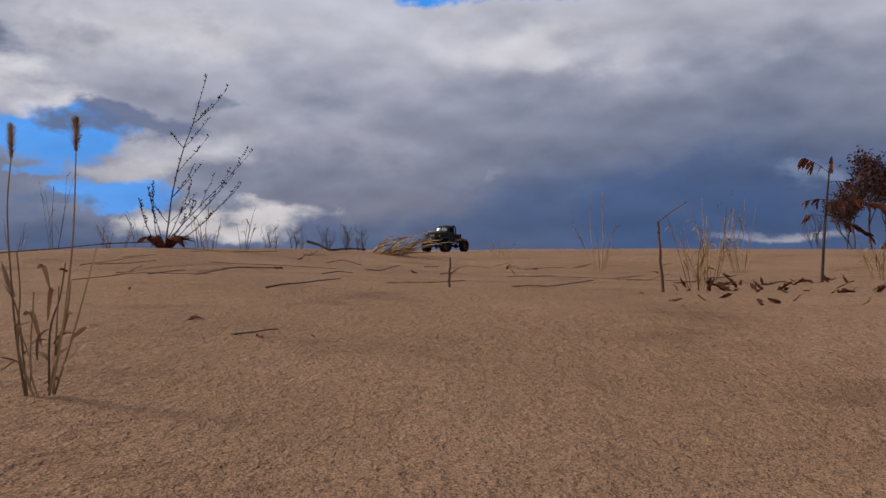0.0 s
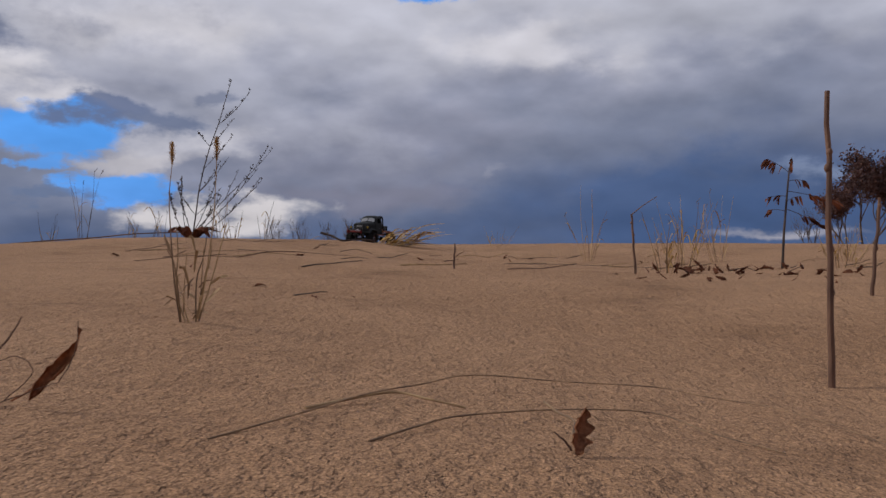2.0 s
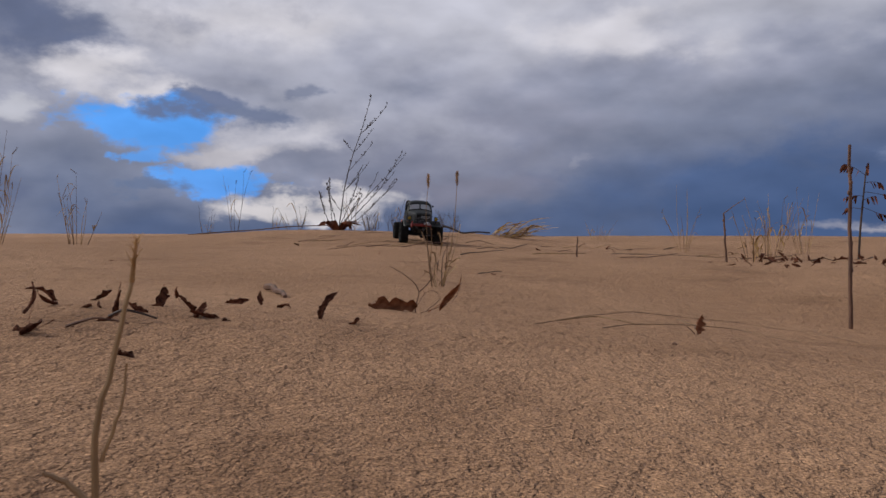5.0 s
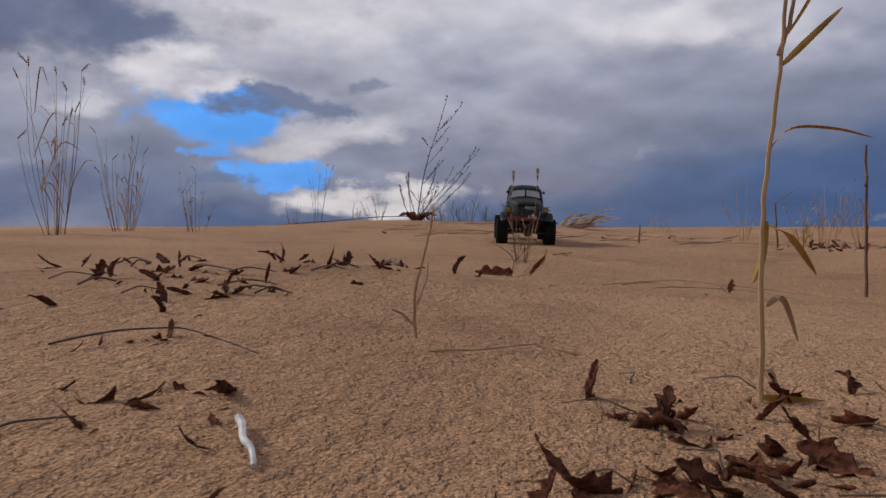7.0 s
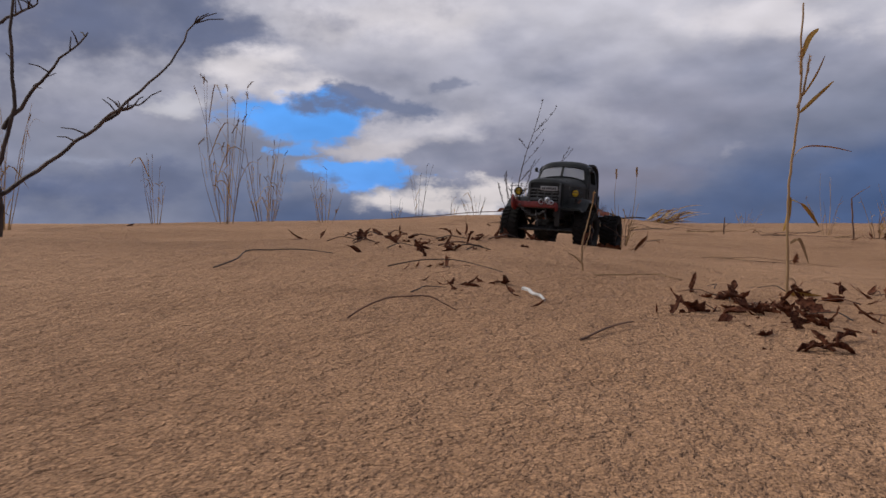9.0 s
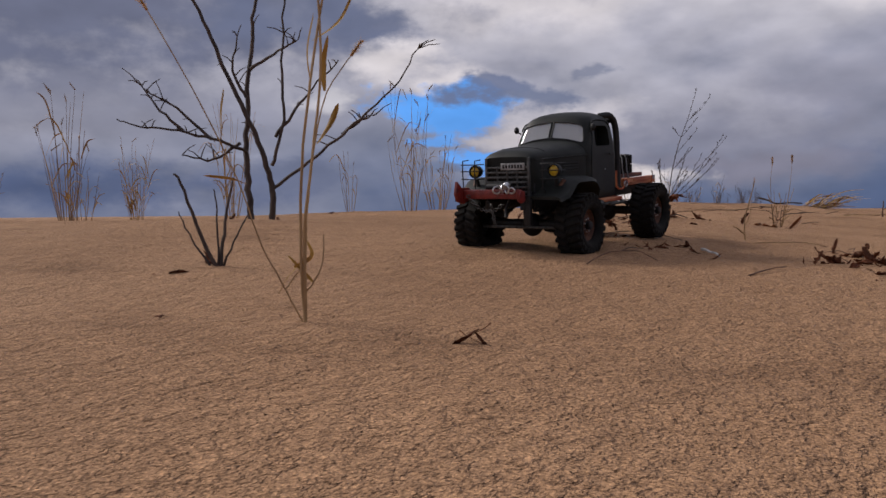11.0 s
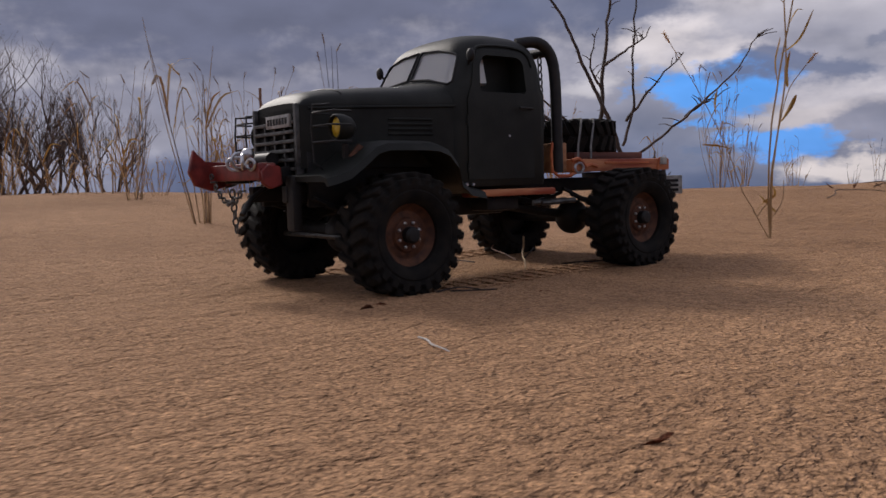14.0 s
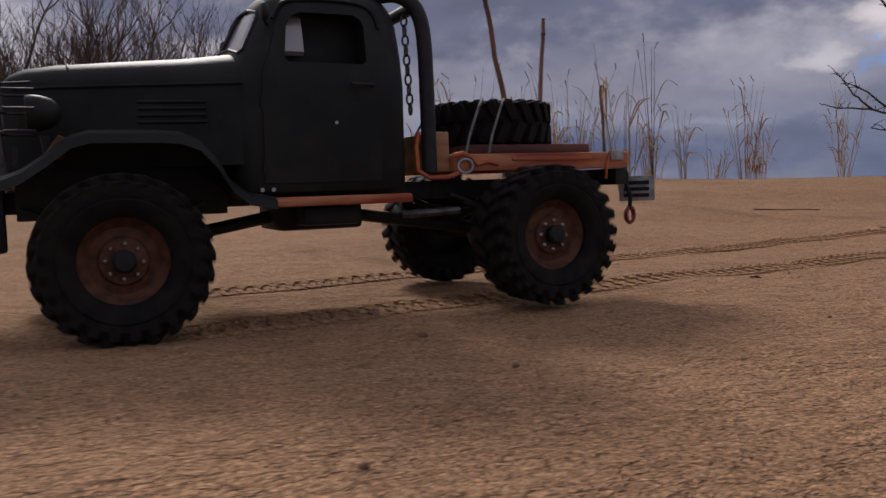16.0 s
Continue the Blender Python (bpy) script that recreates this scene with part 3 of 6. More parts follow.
def cab_front(z, y):
    """How far ahead the bowed windscreen lies at a height and distance from the middle."""
    _, front, _, w, r = cab_row(z)
    d = max(abs(y) - (w - r), 0)
    return front + 0.005 * (1 - (y / w) ** 2) - (r - math.sqrt(max(r * r - d * d, 0)))


def cab_solid(grow):
    """The cab's closed form, swollen or shrunk; bowed in front, rounded at its corners and roof."""
    rows = []
    for z, front, rear, w, r in CAB_ROWS:
        line = []
        for cx, cy, a0 in ((front - r, w - r, 0), (rear + r, w - r, 90), (rear + r, r - w, 180), (front - r, r - w, 270)):
            for k in range(8):
                a = radians(a0 + 90 * k / 7)
                x, y = cx + (r + grow) * math.cos(a), cy + (r + grow) * math.sin(a)
                line.append((x, y))
        extra = [(front + grow, (r - w) + (w - r) * 2 * q / 8) for q in range(1, 8)]
        line += extra
        z = z + grow * (1 if z > 0.2 else (-1 if z < 0.0821 else 0))
        rows.append([(x + (0.005 * (1 - (y / w) ** 2) if x > (front + rear) / 2 and abs(y) < w else 0), y, z) for x, y in line])
    return loft(bmesh.new(), rows)


def prism_y(shape, y0, y1):
    return loft(bmesh.new(), [[(x, y0, z) for x, z in shape], [(x, y1, z) for x, z in shape]])


def prism_x(shape, x0, x1):
    return loft(bmesh.new(), [[(x0, y, z) for y, z in shape], [(x1, y, z) for y, z in shape]])


def carve(bm, tool, how):
    """One closed form cut by another; the tool stays as it is."""
    pair = []
    for b in (bm, tool):
        bmesh.ops.recalc_face_normals(b, faces=b.faces)
        me = bpy.data.meshes.new("carving")
        b.to_mesh(me)
        pair.append(new("carving", me))
    cut = pair[0].modifiers.new("cut", "BOOLEAN")
    cut.operation, cut.object, cut.solver = how, pair[1], "EXACT"
    done = bpy.data.meshes.new_from_object(pair[0].evaluated_get(bpy.context.evaluated_depsgraph_get()))
    out = bmesh.new()
    out.from_mesh(done)
    for ob in pair:
        bpy.data.meshes.remove(ob.data)
    bpy.data.meshes.remove(done)
    bm.free()
    return out


def make_truck():
    lug_of = {}
    truck = tagged(new("model_truck"), "radio-controlled model truck with dark green cab, wooden bed and knobbly tyres", "model truck")
    # frame and running gear
    for s in (-1, 1):
        bm = box(bmesh.new(), (-0.215, s * 0.030 - 0.004, 0.074), (0.205, s * 0.030 + 0.004, 0.087), 0.001)
        part("frame_rail", bm, BLACK, truck)
    for x in (AXLE_X, -AXLE_X):
        bm = tube(bmesh.new(), [(x, -0.080, TYRE_R), (x, 0.080, TYRE_R)], 0.0075, n=12)
        part("axle", bm, BLACK, truck)
        bm = bmesh.new()
        bmesh.ops.create_uvsphere(bm, u_segments=18, v_segments=12, radius=0.019, matrix=Matrix.LocRotScale((x, 0.008, TYRE_R - 0.001), None, (1, 0.85, 0.95)))
        part("differential", bm, BLACK, truck)
        for s in (-1, 1):
            bm = bmesh.new()
            for k in range(4):
                l = 0.052 - 0.011 * k
                z = 0.067 - 0.0022 * k
                tube(bm, [(x - l, s * 0.046, z + 0.010 * (l / 0.052) ** 2), (x - l / 2, s * 0.046, z), (x, s * 0.046, z - 0.005), (x + l / 2, s * 0.046, z), (x + l, s * 0.046, z + 0.010 * (l / 0.052) ** 2)], 0.0019, n=6)
            part("leaf_spring", bm, BLACK, truck)
            bm = tube(bmesh.new(), [(x - 0.016, s * 0.052, 0.052), (x - 0.026, s * 0.047, 0.083)], 0.0042, n=10)
            tube(bm, [(x - 0.016, s * 0.052, 0.050), (x - 0.021, s * 0.0495, 0.068)], 0.0022, n=8)
            part("shock_absorber", bm, BLACK, truck)
    bm = tube(bmesh.new(), [(AXLE_X - 0.015, 0.004, 0.05), (0.03, 0, 0.066)], 0.0045, n=10)
    part("drive_shaft", bm, BLACK, truck)
    bm = tube(bmesh.new(), [(-AXLE_X + 0.015, 0.004, 0.05), (-0.02, 0, 0.066)], 0.0045, n=10)
    part("drive_shaft", bm, BLACK, truck)
    part("gearbox", box(bmesh.new(), (-0.025, -0.03, 0.056), (0.035, 0.03, 0.084), 0.004), BLACK, truck)
    part("fuel_tank", box(bmesh.new(), (-0.012, 0.036, 0.060), (0.026, 0.062, 0.072), 0.003), BLACK, truck)
    part("tie_rod", tube(bmesh.new(), [(AXLE_X + 0.018, -0.07, 0.044), (AXLE_X + 0.018, 0.068, 0.044)], 0.0022), DULL_STEEL, truck)
    for y in (0.062, 0.05):
        part("link_arm", tube(bmesh.new(), [(-0.085, y, 0.066), (-0.052, y - 0.012, 0.064)], 0.0026), DULL_STEEL, truck)
    # hood
    bm = bmesh.new()
    secs = []
    for x, w, top, low in ((0.057, 0.0635, 0.1740, 0.100), (0.066, 0.0625, 0.1728, 0.100), (0.090, 0.059, 0.1695, 0.100), (0.130, 0.052, 0.1665, 0.100), (0.165, 0.046, 0.1635, 0.100), (0.181, 0.0435, 0.1608, 0.100), (0.189, 0.0415, 0.1572, 0.100), (0.1935, 0.0385, 0.1515, 0.100)):
        half = []
        for k in range(15):
            a = math.pi / 2 * k / 14
            half.append((w * math.sin(a) ** 0.72, 0.1475 + (top - 0.1475) * max(math.cos(a), 0) ** 0.75))
        line = [(x, y, z) for y, z in half] + [(x, w, low)]
        secs.append([(x, -y, z) for x, y, z in line[:0:-1]] + line)
    loft(bm, secs)
    hood = part("hood", bm, PAINT, truck, "long rounded dark green bonnet")
    for s in (-1, 1):
        bm = tube(bmesh.new(), [(x, s * (w + 0.0006), z) for x, w, z in ((0.060, 0.0632, 0.150), (0.09, 0.0590, 0.149), (0.13, 0.0520, 0.148), (0.165, 0.0460, 0.147), (0.188, 0.0416, 0.146))], 0.0011, n=6)
        part("trim_strip", bm, PAINT, hood)
        for k in range(4):
            z = 0.1385 - 0.0040 * k
            bm = tube(bmesh.new(), [(0.083, s * 0.0605, z), (0.122, s * 0.0535, z)], 0.0011, n=6)
            part("louvre", bm, PAINT, hood)
    part("hood_seam", tube(bmesh.new(), [(0.158, y, z + 0.0004) for y, z in ((-0.0468, 0.149), (-0.041, 0.1585), (-0.03, 0.1620), (-0.015, 0.1636), (0, 0.1641), (0.015, 0.1636), (0.03, 0.1620), (0.041, 0.1585), (0.0468, 0.149))], 0.0008, n=6), BLACK, hood)
    # grille
    part("grille_backing", box(bmesh.new(), (0.186, -0.036, 0.094), (0.1935, 0.036, 0.149), 0.002), BLACK, truck)
    grille = part("grille", box(box(box(bmesh.new(), (0.190, -0.038, 0.092), (0.197, -0.034, 0.150), 0.001), (0.190, 0.034, 0.092), (0.197, 0.038, 0.150), 0.001), (0.190, -0.036, 0.091), (0.1965, 0.036, 0.095), 0.001), DULL_STEEL, truck, "dull metal radiator grille with horizontal bars")
    for k in range(6):
        z = 0.100 + 0.0072 * k
        part("grille_bar", box(bmesh.new(), (0.1925, -0.0345, z - 0.0014), (0.1975, 0.0345, z + 0.0014), 0.0006), DULL_STEEL, grille)
    for s in (-1, 0, 1):
        part("grille_post", box(bmesh.new(), (0.1925, s * 0.017 - 0.0011, 0.095), (0.1965, s * 0.017 + 0.0011, 0.138), 0.0004), DULL_STEEL, grille)
    badge = part("front_plate", box(bmesh.new(), (0.1965, -0.009, 0.1325), (0.1990, 0.031, 0.1425), 0.0006), PLATE, grille, "small pale plate with a row of dark marks")
    for k in range(7):
        part("mark", box(bmesh.new(), (0.1990, -0.0055 + 0.005 * k, 0.1350), (0.1994, -0.0024 + 0.005 * k, 0.1400)), BLACK, badge)
    # fenders
    for s in (-1, 1):
        bm = bmesh.new()
        line = [(0.048, 0.078), (0.064, 0.081), (0.074, 0.089), (0.084, 0.103), (0.093, 0.1130), (0.103, 0.1168), (0.115, 0.1176), (0.150, 0.1176), (0.160, 0.1148), (0.172, 0.1055), (0.184, 0.0972), (0.193, 0.0938), (0.201, 0.092)]
        outer = []
        for x, z in line:
            e = 0.0965 if 0.08 < x < 0.185 else (0.092 if x > 0.1 else 0.088)
            outer.append([(x, s * 0.040, z + 0.002), (x, s * (e - 0.012), z + 0.002), (x, s * (e - 0.003), z - 0.0005), (x, s * e, z - 0.006), (x, s * (e - 0.0025), z - 0.006), (x, s * (e - 0.006), z - 0.003), (x, s * 0.040, z - 0.002)])
        loft(bm, outer)
        part("fender", bm, PAINT, truck, "flat-topped dark fender over the front wheel")
        bm = box(bmesh.new(), (0.070, s * 0.040 - 0.002, 0.070), (0.190, s * 0.040 + 0.002, 0.113), 0.001)
        part("inner_wing", bm, BLACK, truck)
        bm = bmesh.new()
        tube(bm, [(0.168, s * 0.074, 0.106), (0.163, s * 0.077, 0.116)], 0.005, 0.003, n=10)
        part("marker_lamp", bm, RUST, truck, "small dull amber marker lamp")
        # headlamp
        bm = bmesh.new()
        prof = [(0.0093, -0.0030), (0.0098, 0.0006), (0.0108, 0.0012), (0.0116, 0.0006), (0.0121, -0.002), (0.0116, -0.008), (0.0094, -0.015), (0.0050, -0.019), (0.0015, -0.0205)]
        lathe(bm, prof, 24)
        m = pose(0.180, s * 0.068, 0.130) @ Matrix.Rotation(-math.pi / 2, 4, "Z") @ Matrix.Scale(0.84, 4)
        lamp_ob = part("headlamp", bm, PAINT, truck, "dark round headlamp shell with a yellow lens", at=m)
        bm = bmesh.new()
        lathe(bm, [(0.0094, -0.0032), (0.0092, -0.0022), (0.0070, -0.0010), (0.0036, -0.0002), (0.0008, 0.0)], 24)
        part("lens", bm, LENS, lamp_ob, "yellow glass lens")
        part("lamp_stem", tube(bmesh.new(), [(0.172, s * 0.069, 0.118), (0.170, s * 0.066, 0.100)], 0.003, n=8), BLACK, truck)
        guard = bmesh.new()
        for dz in (-0.012, 0.0, 0.010):
            tube(guard, [(0.176, s * 0.053, 0.131 + dz), (0.191, s * 0.053, 0.131 + dz), (0.194, s * 0.060, 0.131 + dz), (0.194, s * 0.078, 0.131 + dz), (0.191, s * 0.085, 0.131 + dz), (0.176, s * 0.085, 0.131 + dz)], 0.0008, n=6)
        for dy in (0.058,) if s > 0 else (0.058, 0.080):
            tube(guard, [(0.178, s * dy, 0.148), (0.193, s * dy, 0.147), (0.1945, s * dy, 0.131), (0.193, s * dy, 0.104), (0.186, s * dy, 0.099)], 0.0009, n=6)
        part("lamp_guard", guard, BLACK, truck, "black wire guard round the headlamp")
    # cab: a hollow shell with openings cut for its windows, and doors lying in its skin
    hollow = cab_solid(-0.003)
    side_window = [(-0.0165, 0.1630), (0.0325, 0.1630), (0.0350, 0.1655), (0.0325, 0.1860), (0.0280, 0.1930), (0.0230, 0.1950), (-0.0120, 0.1950), (-0.0165, 0.1925), (-0.0185, 0.1880), (-0.0185, 0.1650)]
    pane_shape = [(0.0022, 0.1775), (0.0300, 0.1748), (0.0545, 0.1690), (0.0575, 0.1712), (0.0525, 0.1925), (0.0490, 0.1960), (0.0280, 0.2010), (0.0022, 0.2028)]
    shell = carve(cab_solid(0.0), hollow, "DIFFERENCE")
    for s in (-1, 1):
        shell = carve(shell, prism_y(side_window, s * 0.045, s * 0.085), "DIFFERENCE")
        shell = carve(shell, prism_x([(s * y, z) for y, z in pane_shape], 0.020, 0.090), "DIFFERENCE")
    rear = [(-0.034, 0.1755), (0.034, 0.1755), (0.037, 0.1785), (0.037, 0.1975), (0.033, 0.2015), (-0.033, 0.2015), (-0.037, 0.1975), (-0.037, 0.1785)]
    shell = carve(shell, prism_x(rear, -0.070, -0.030), "DIFFERENCE")
    part("cab_body", shell, PAINT, truck, "rounded matt dark green cab with divided windscreen")
    door_shape = [(-0.0265, 0.0880), (-0.0265, 0.1880), (-0.0235, 0.1960), (-0.0150, 0.2005), (0.0260, 0.2005), (0.0335, 0.1975), (0.0390, 0.1880), (0.0440, 0.1690), (0.0500, 0.1560), (0.0505, 0.0880)]
    for s in (-1, 1):
        bm = carve(cab_solid(0.0011), prism_y(door_shape, s * 0.045, s * 0.085), "INTERSECT")
        bm = carve(bm, prism_y(side_window, s * 0.040, s * 0.090), "DIFFERENCE")
        bm = carve(bm, cab_solid(-0.0008), "DIFFERENCE")
        door = part("door", bm, PAINT, truck, "dark green cab door with an open window")
        part("door_handle", tube(bmesh.new(), [(-0.0215, s * 0.0672, 0.1495), (-0.0215, s * 0.0715, 0.1495), (-0.0060, s * 0.0715, 0.1500)], 0.0011, n=8), BLACK, door)
        part("key_lock", tube(bmesh.new(), [(0.0035, s * 0.0670, 0.1255), (0.0035, s * 0.0682, 0.1255)], 0.0011, n=10), STEEL, door)
        for z in (0.098, 0.138):
            part("hinge", tube(bmesh.new(), [(0.0508, s * 0.0672, z - 0.004), (0.0508, s * 0.0672, z + 0.004)], 0.0012, n=6), PAINT, door)
        for x, z in ((0.0530, 0.0840), (0.0460, 0.0840)):
            part("bolt", tube(bmesh.new(), [(x, s * 0.0655, z), (x, s * 0.0680, z)], 0.0014, n=8), STEEL, truck)
        gutter = [(-0.0290, 0.1870), (-0.0265, 0.1965), (-0.0180, 0.2028), (0.0040, 0.2045), (0.0270, 0.2028), (0.0355, 0.1990), (0.0410, 0.1900)]
        part("rain_gutter", tube(bmesh.new(), curve_pts([(x, s * (cab_half(z) + 0.0006), z) for x, z in gutter], 4), 0.0013, n=6), PAINT, truck)
        pane = carve(carve(cab_solid(-0.0012), cab_solid(-0.0021), "DIFFERENCE"), prism_x([(s * y, z) for y, z in pane_shape], 0.020, 0.090), "INTERSECT")
        pane = part("windscreen", pane, GLASS, truck, "windscreen pane with the sky's reflection put in as a pale coat", smooth=False)
        pane.visible_shadow = False
        part("screen_seal", tube(bmesh.new(), [(cab_front(z, y) + 0.0003, s * y, z) for y, z in pane_shape + pane_shape[:1]], 0.0010, n=6), BLACK, truck)
        # mirror
        bm = tube(bmesh.new(), [(0.044, s * 0.062, 0.186), (0.048, s * 0.068, 0.190)], 0.0012, n=6)
        bmesh.ops.create_uvsphere(bm, u_segments=14, v_segments=10, radius=0.0050, matrix=Matrix.LocRotScale((0.047, s * 0.069, 0.1925), None, (0.6, 0.9, 1.15)))
        part("mirror", bm, BLACK, truck)
        # step board
        bm = box(bmesh.new(), (-0.044, s * 0.068 - 0.009, 0.0730), (0.053, s * 0.068 + 0.009, 0.0790), 0.002)
        part("step_board", bm, STAINED, truck, "orange-stained wooden step below the door")
    # cabin
    part("dashboard", box(bmesh.new(), (0.040, -0.058, 0.140), (0.0615, 0.058, 0.166), 0.003), CABIN, truck)
    for s in (-1, 1):
        part("seat", box(box(bmesh.new(), (-0.038, s * 0.03 - 0.022, 0.086), (-0.004, s * 0.03 + 0.022, 0.150), 0.003), (-0.042, s * 0.03 - 0.022, 0.086), (-0.033, s * 0.03 + 0.022, 0.172), 0.003), CABIN, truck)
    bm = ring_link(bmesh.new(), (0.026, 0.030, 0.172), 0.0125, 0.0125, 0.0013, Matrix.Rotation(radians(90), 4, "Z") @ Matrix.Rotation(radians(25), 4, "X"), 20)
    tube(bm, [(0.026, 0.030, 0.172), (0.044, 0.030, 0.160)], 0.0013, n=6)
    tube(bm, [(0.026, 0.018, 0.172), (0.026, 0.042, 0.172)], 0.0012, n=6)
    part("steering_wheel", bm, CABIN, truck)
    # roll bar
    for s in (-1, 1):
        bm = tube(bmesh.new(), curve_pts([(-0.028, s * 0.044, 0.2105), (-0.044, s * 0.051, 0.2125), (-0.054, s * 0.0545, 0.2085), (-0.0608, s * 0.0565, 0.1990), (-0.0635, s * 0.058, 0.1820), (-0.0640, s * 0.059, 0.150), (-0.0640, s * 0.060, 0.0925)], 5), 0.0053, n=12)
        part("roll_bar", bm, BLACK, truck, "black bent roll-bar tube")
        for k in range(10):
            bm = ring_link(bmesh.new(), (-0.0530 - 0.0003 * k, s * 0.049, 0.1960 - 0.0066 * k), 0.0022, 0.0040, 0.0008, Matrix.Rotation(radians(90 * (k % 2)), 4, "Z"), 10)
            part("chain_link", bm, DULL_STEEL, truck)
    part("roll_bar_cross", tube(bmesh.new(), [(-0.0575, -0.055, 0.2040), (-0.0575, 0.055, 0.2040)], 0.0045, n=10), BLACK, truck)
    # bed
    part("headboard", box(bmesh.new(), (-0.0815, -0.055, 0.0930), (-0.0705, 0.055, 0.1205), 0.001), BOARD, truck, "raw timber headboard of the bed")
    for s in (-1, 1):
        part("side_beam", box(bmesh.new(), (-0.2300, s * 0.0545 - 0.007, 0.0928), (-0.0820, s * 0.0545 + 0.007, 0.1048), 0.0012), STAINED, truck, "raw timber side beam streaked with orange")
        part("paint_streak", box(bmesh.new(), (-0.196, s * 0.0617 - 0.0006, 0.0995), (-0.128, s * 0.0617 + 0.0006, 0.1022), 0.0005), ORANGE, truck, "orange stain along the beam")
        part("orange_bracket", tube(bmesh.new(), [(-0.0560, s * 0.061, 0.120), (-0.0535, s * 0.062, 0.110), (-0.0545, s * 0.062, 0.094), (-0.0620, s * 0.063, 0.0890), (-0.0760, s * 0.063, 0.0890), (-0.0880, s * 0.062, 0.0925)], 0.0016, n=6), ORANGE, truck)
        bm = ring_link(bmesh.new(), (-0.0890, s * 0.0640, 0.0965), 0.0058, 0.0048, 0.0012, Matrix(), 16)
        part("tie_ring", bm, STEEL, truck)
        part("tie_knot", tube(bmesh.new(), [(-0.0800, s * 0.063, 0.1035), (-0.087, s * 0.065, 0.1050), (-0.094, s * 0.0635, 0.1025), (-0.099, s * 0.063, 0.0975), (-0.107, s * 0.0625, 0.0995), (-0.116, s * 0.0622, 0.0975)], 0.0018, n=6), ORANGE, truck)
        part("tail_tag", box(bmesh.new(), (-0.2245, s * 0.0624 - 0.0008, 0.0985), (-0.2130, s * 0.0624 + 0.0008, 0.1060), 0.0007), PLATE, truck, "white tag tied to the beam's end")
        part("tail_tie", tube(bmesh.new(), [(-0.2130, s * 0.0622, 0.1055), (-0.2095, s * 0.0622, 0.0960), (-0.2100, s * 0.0600, 0.0850)], 0.0011, n=6), ORANGE, truck)
    for k in range(6):
        y = -0.0405 + 0.0162 * k
        part("bed_plank", box(bmesh.new(), (-0.2280, y - 0.0074, 0.0960), (-0.0820, y + 0.0074, 0.1010), 0.0008), BOARD, truck)
    part("pallet_board", box(bmesh.new(), (-0.2050, -0.046, 0.1050), (-0.1015, 0.046, 0.1120), 0.0008), DARK_BOARD, truck, "dark red-brown board under the spare wheel")
    spare = part("spare_tyre", carcass_bm(), RUBBER, truck, "knobbly spare tyre lying flat and strapped down", at=pose(-0.1420, 0.0, 0.1285, 90, 0, 0) @ Matrix.Diagonal((1.03, 0.80, 1.03, 1)))
    add_lugs(spare, lug_of)
    for dx in (-0.006, 0.012):
        for s in (-1, 1):
            part("strap", tube(bmesh.new(), [(-0.135 + dx, s * 0.0200, 0.1455), (-0.127 + dx, s * 0.0430, 0.1450), (-0.121 + dx, s * 0.0485, 0.1390), (-0.110 + dx, s * 0.0545, 0.1180), (-0.104 + dx, s * 0.0600, 0.1050)], 0.0010, n=6), STRAP, truck)
    # tail
    part("tail_beam", box(bmesh.new(), (-0.2320, -0.056, 0.080), (-0.2220, 0.056, 0.0925), 0.001), BLACK, truck)
    part("hanging_strap", tube(bmesh.new(), [(-0.2325, 0.052, 0.094), (-0.2365, 0.051, 0.088), (-0.2350, 0.052, 0.080), (-0.2390, 0.052, 0.070), (-0.2385, 0.051, 0.060)], 0.0017, n=6), BLACK, truck)
    plate = part("rear_plate", box(bmesh.new(), (-0.2405, 0.030, 0.0660), (-0.2385, 0.058, 0.0860), 0.0007, Matrix.Translation((-0.250, 0.046, 0.0765)) @ Matrix.Rotation(radians(40), 4, "Z") @ Matrix.Translation((0.24, -0.044, -0.076))), PLATE, truck, "small hanging plate with dark marks")
    for k in range(3):
        m = Matrix.Translation((-0.250, 0.046, 0.0765)) @ Matrix.Rotation(radians(40), 4, "Z") @ Matrix.Translation((0.24, -0.044, -0.076))
        for sx in (-0.2408, -0.2382):
            part("mark", box(bmesh.new(), (sx - 0.0003, 0.034, 0.0690 + 0.005 * k), (sx + 0.0003, 0.054, 0.0718 + 0.005 * k), 0, m), BLACK, plate)
    part("tow_hook", ring_link(bmesh.new(), (-0.2395, 0.050, 0.0560), 0.0055, 0.0060, 0.0018, Matrix.Rotation(radians(20), 4, "Z"), 14), RED, truck, "red tow shackle")
    # front bumper and winch
    part("bumper", box(bmesh.new(), (0.214, -0.058, 0.092), (0.228, 0.036, 0.105), 0.0015), RED, truck, "worn red steel bumper beam")
    for s, y in ((-1, -0.060), (1, 0.036)):
        bm = bmesh.new()
        prof = [(0.188, 0.096), (0.226, 0.084), (0.241, 0.089), (0.246, 0.100), (0.241, 0.119), (0.232, 0.108), (0.212, 0.108)] if s < 0 else [(0.210, 0.088), (0.219, 0.085), (0.226, 0.089), (0.227, 0.099), (0.221, 0.104), (0.211, 0.102)]
        loft(bm, [[(x, y - 0.0025, z) for x, z in prof], [(x, y + 0.0025, z) for x, z in prof]])
        bmesh.ops.bevel(bm, geom=bm.edges[:], offset=0.0008, segments=1, affect="EDGES")
        part("bumper_end", bm, RED, truck, "upswept red bumper end plate" if s < 0 else "worn red bumper bracket")
    for y in (-0.05, 0.022):
        part("bumper_bracket", box(bmesh.new(), (0.195, y - 0.005, 0.090), (0.217, y + 0.005, 0.102), 0.001), BLACK, truck)
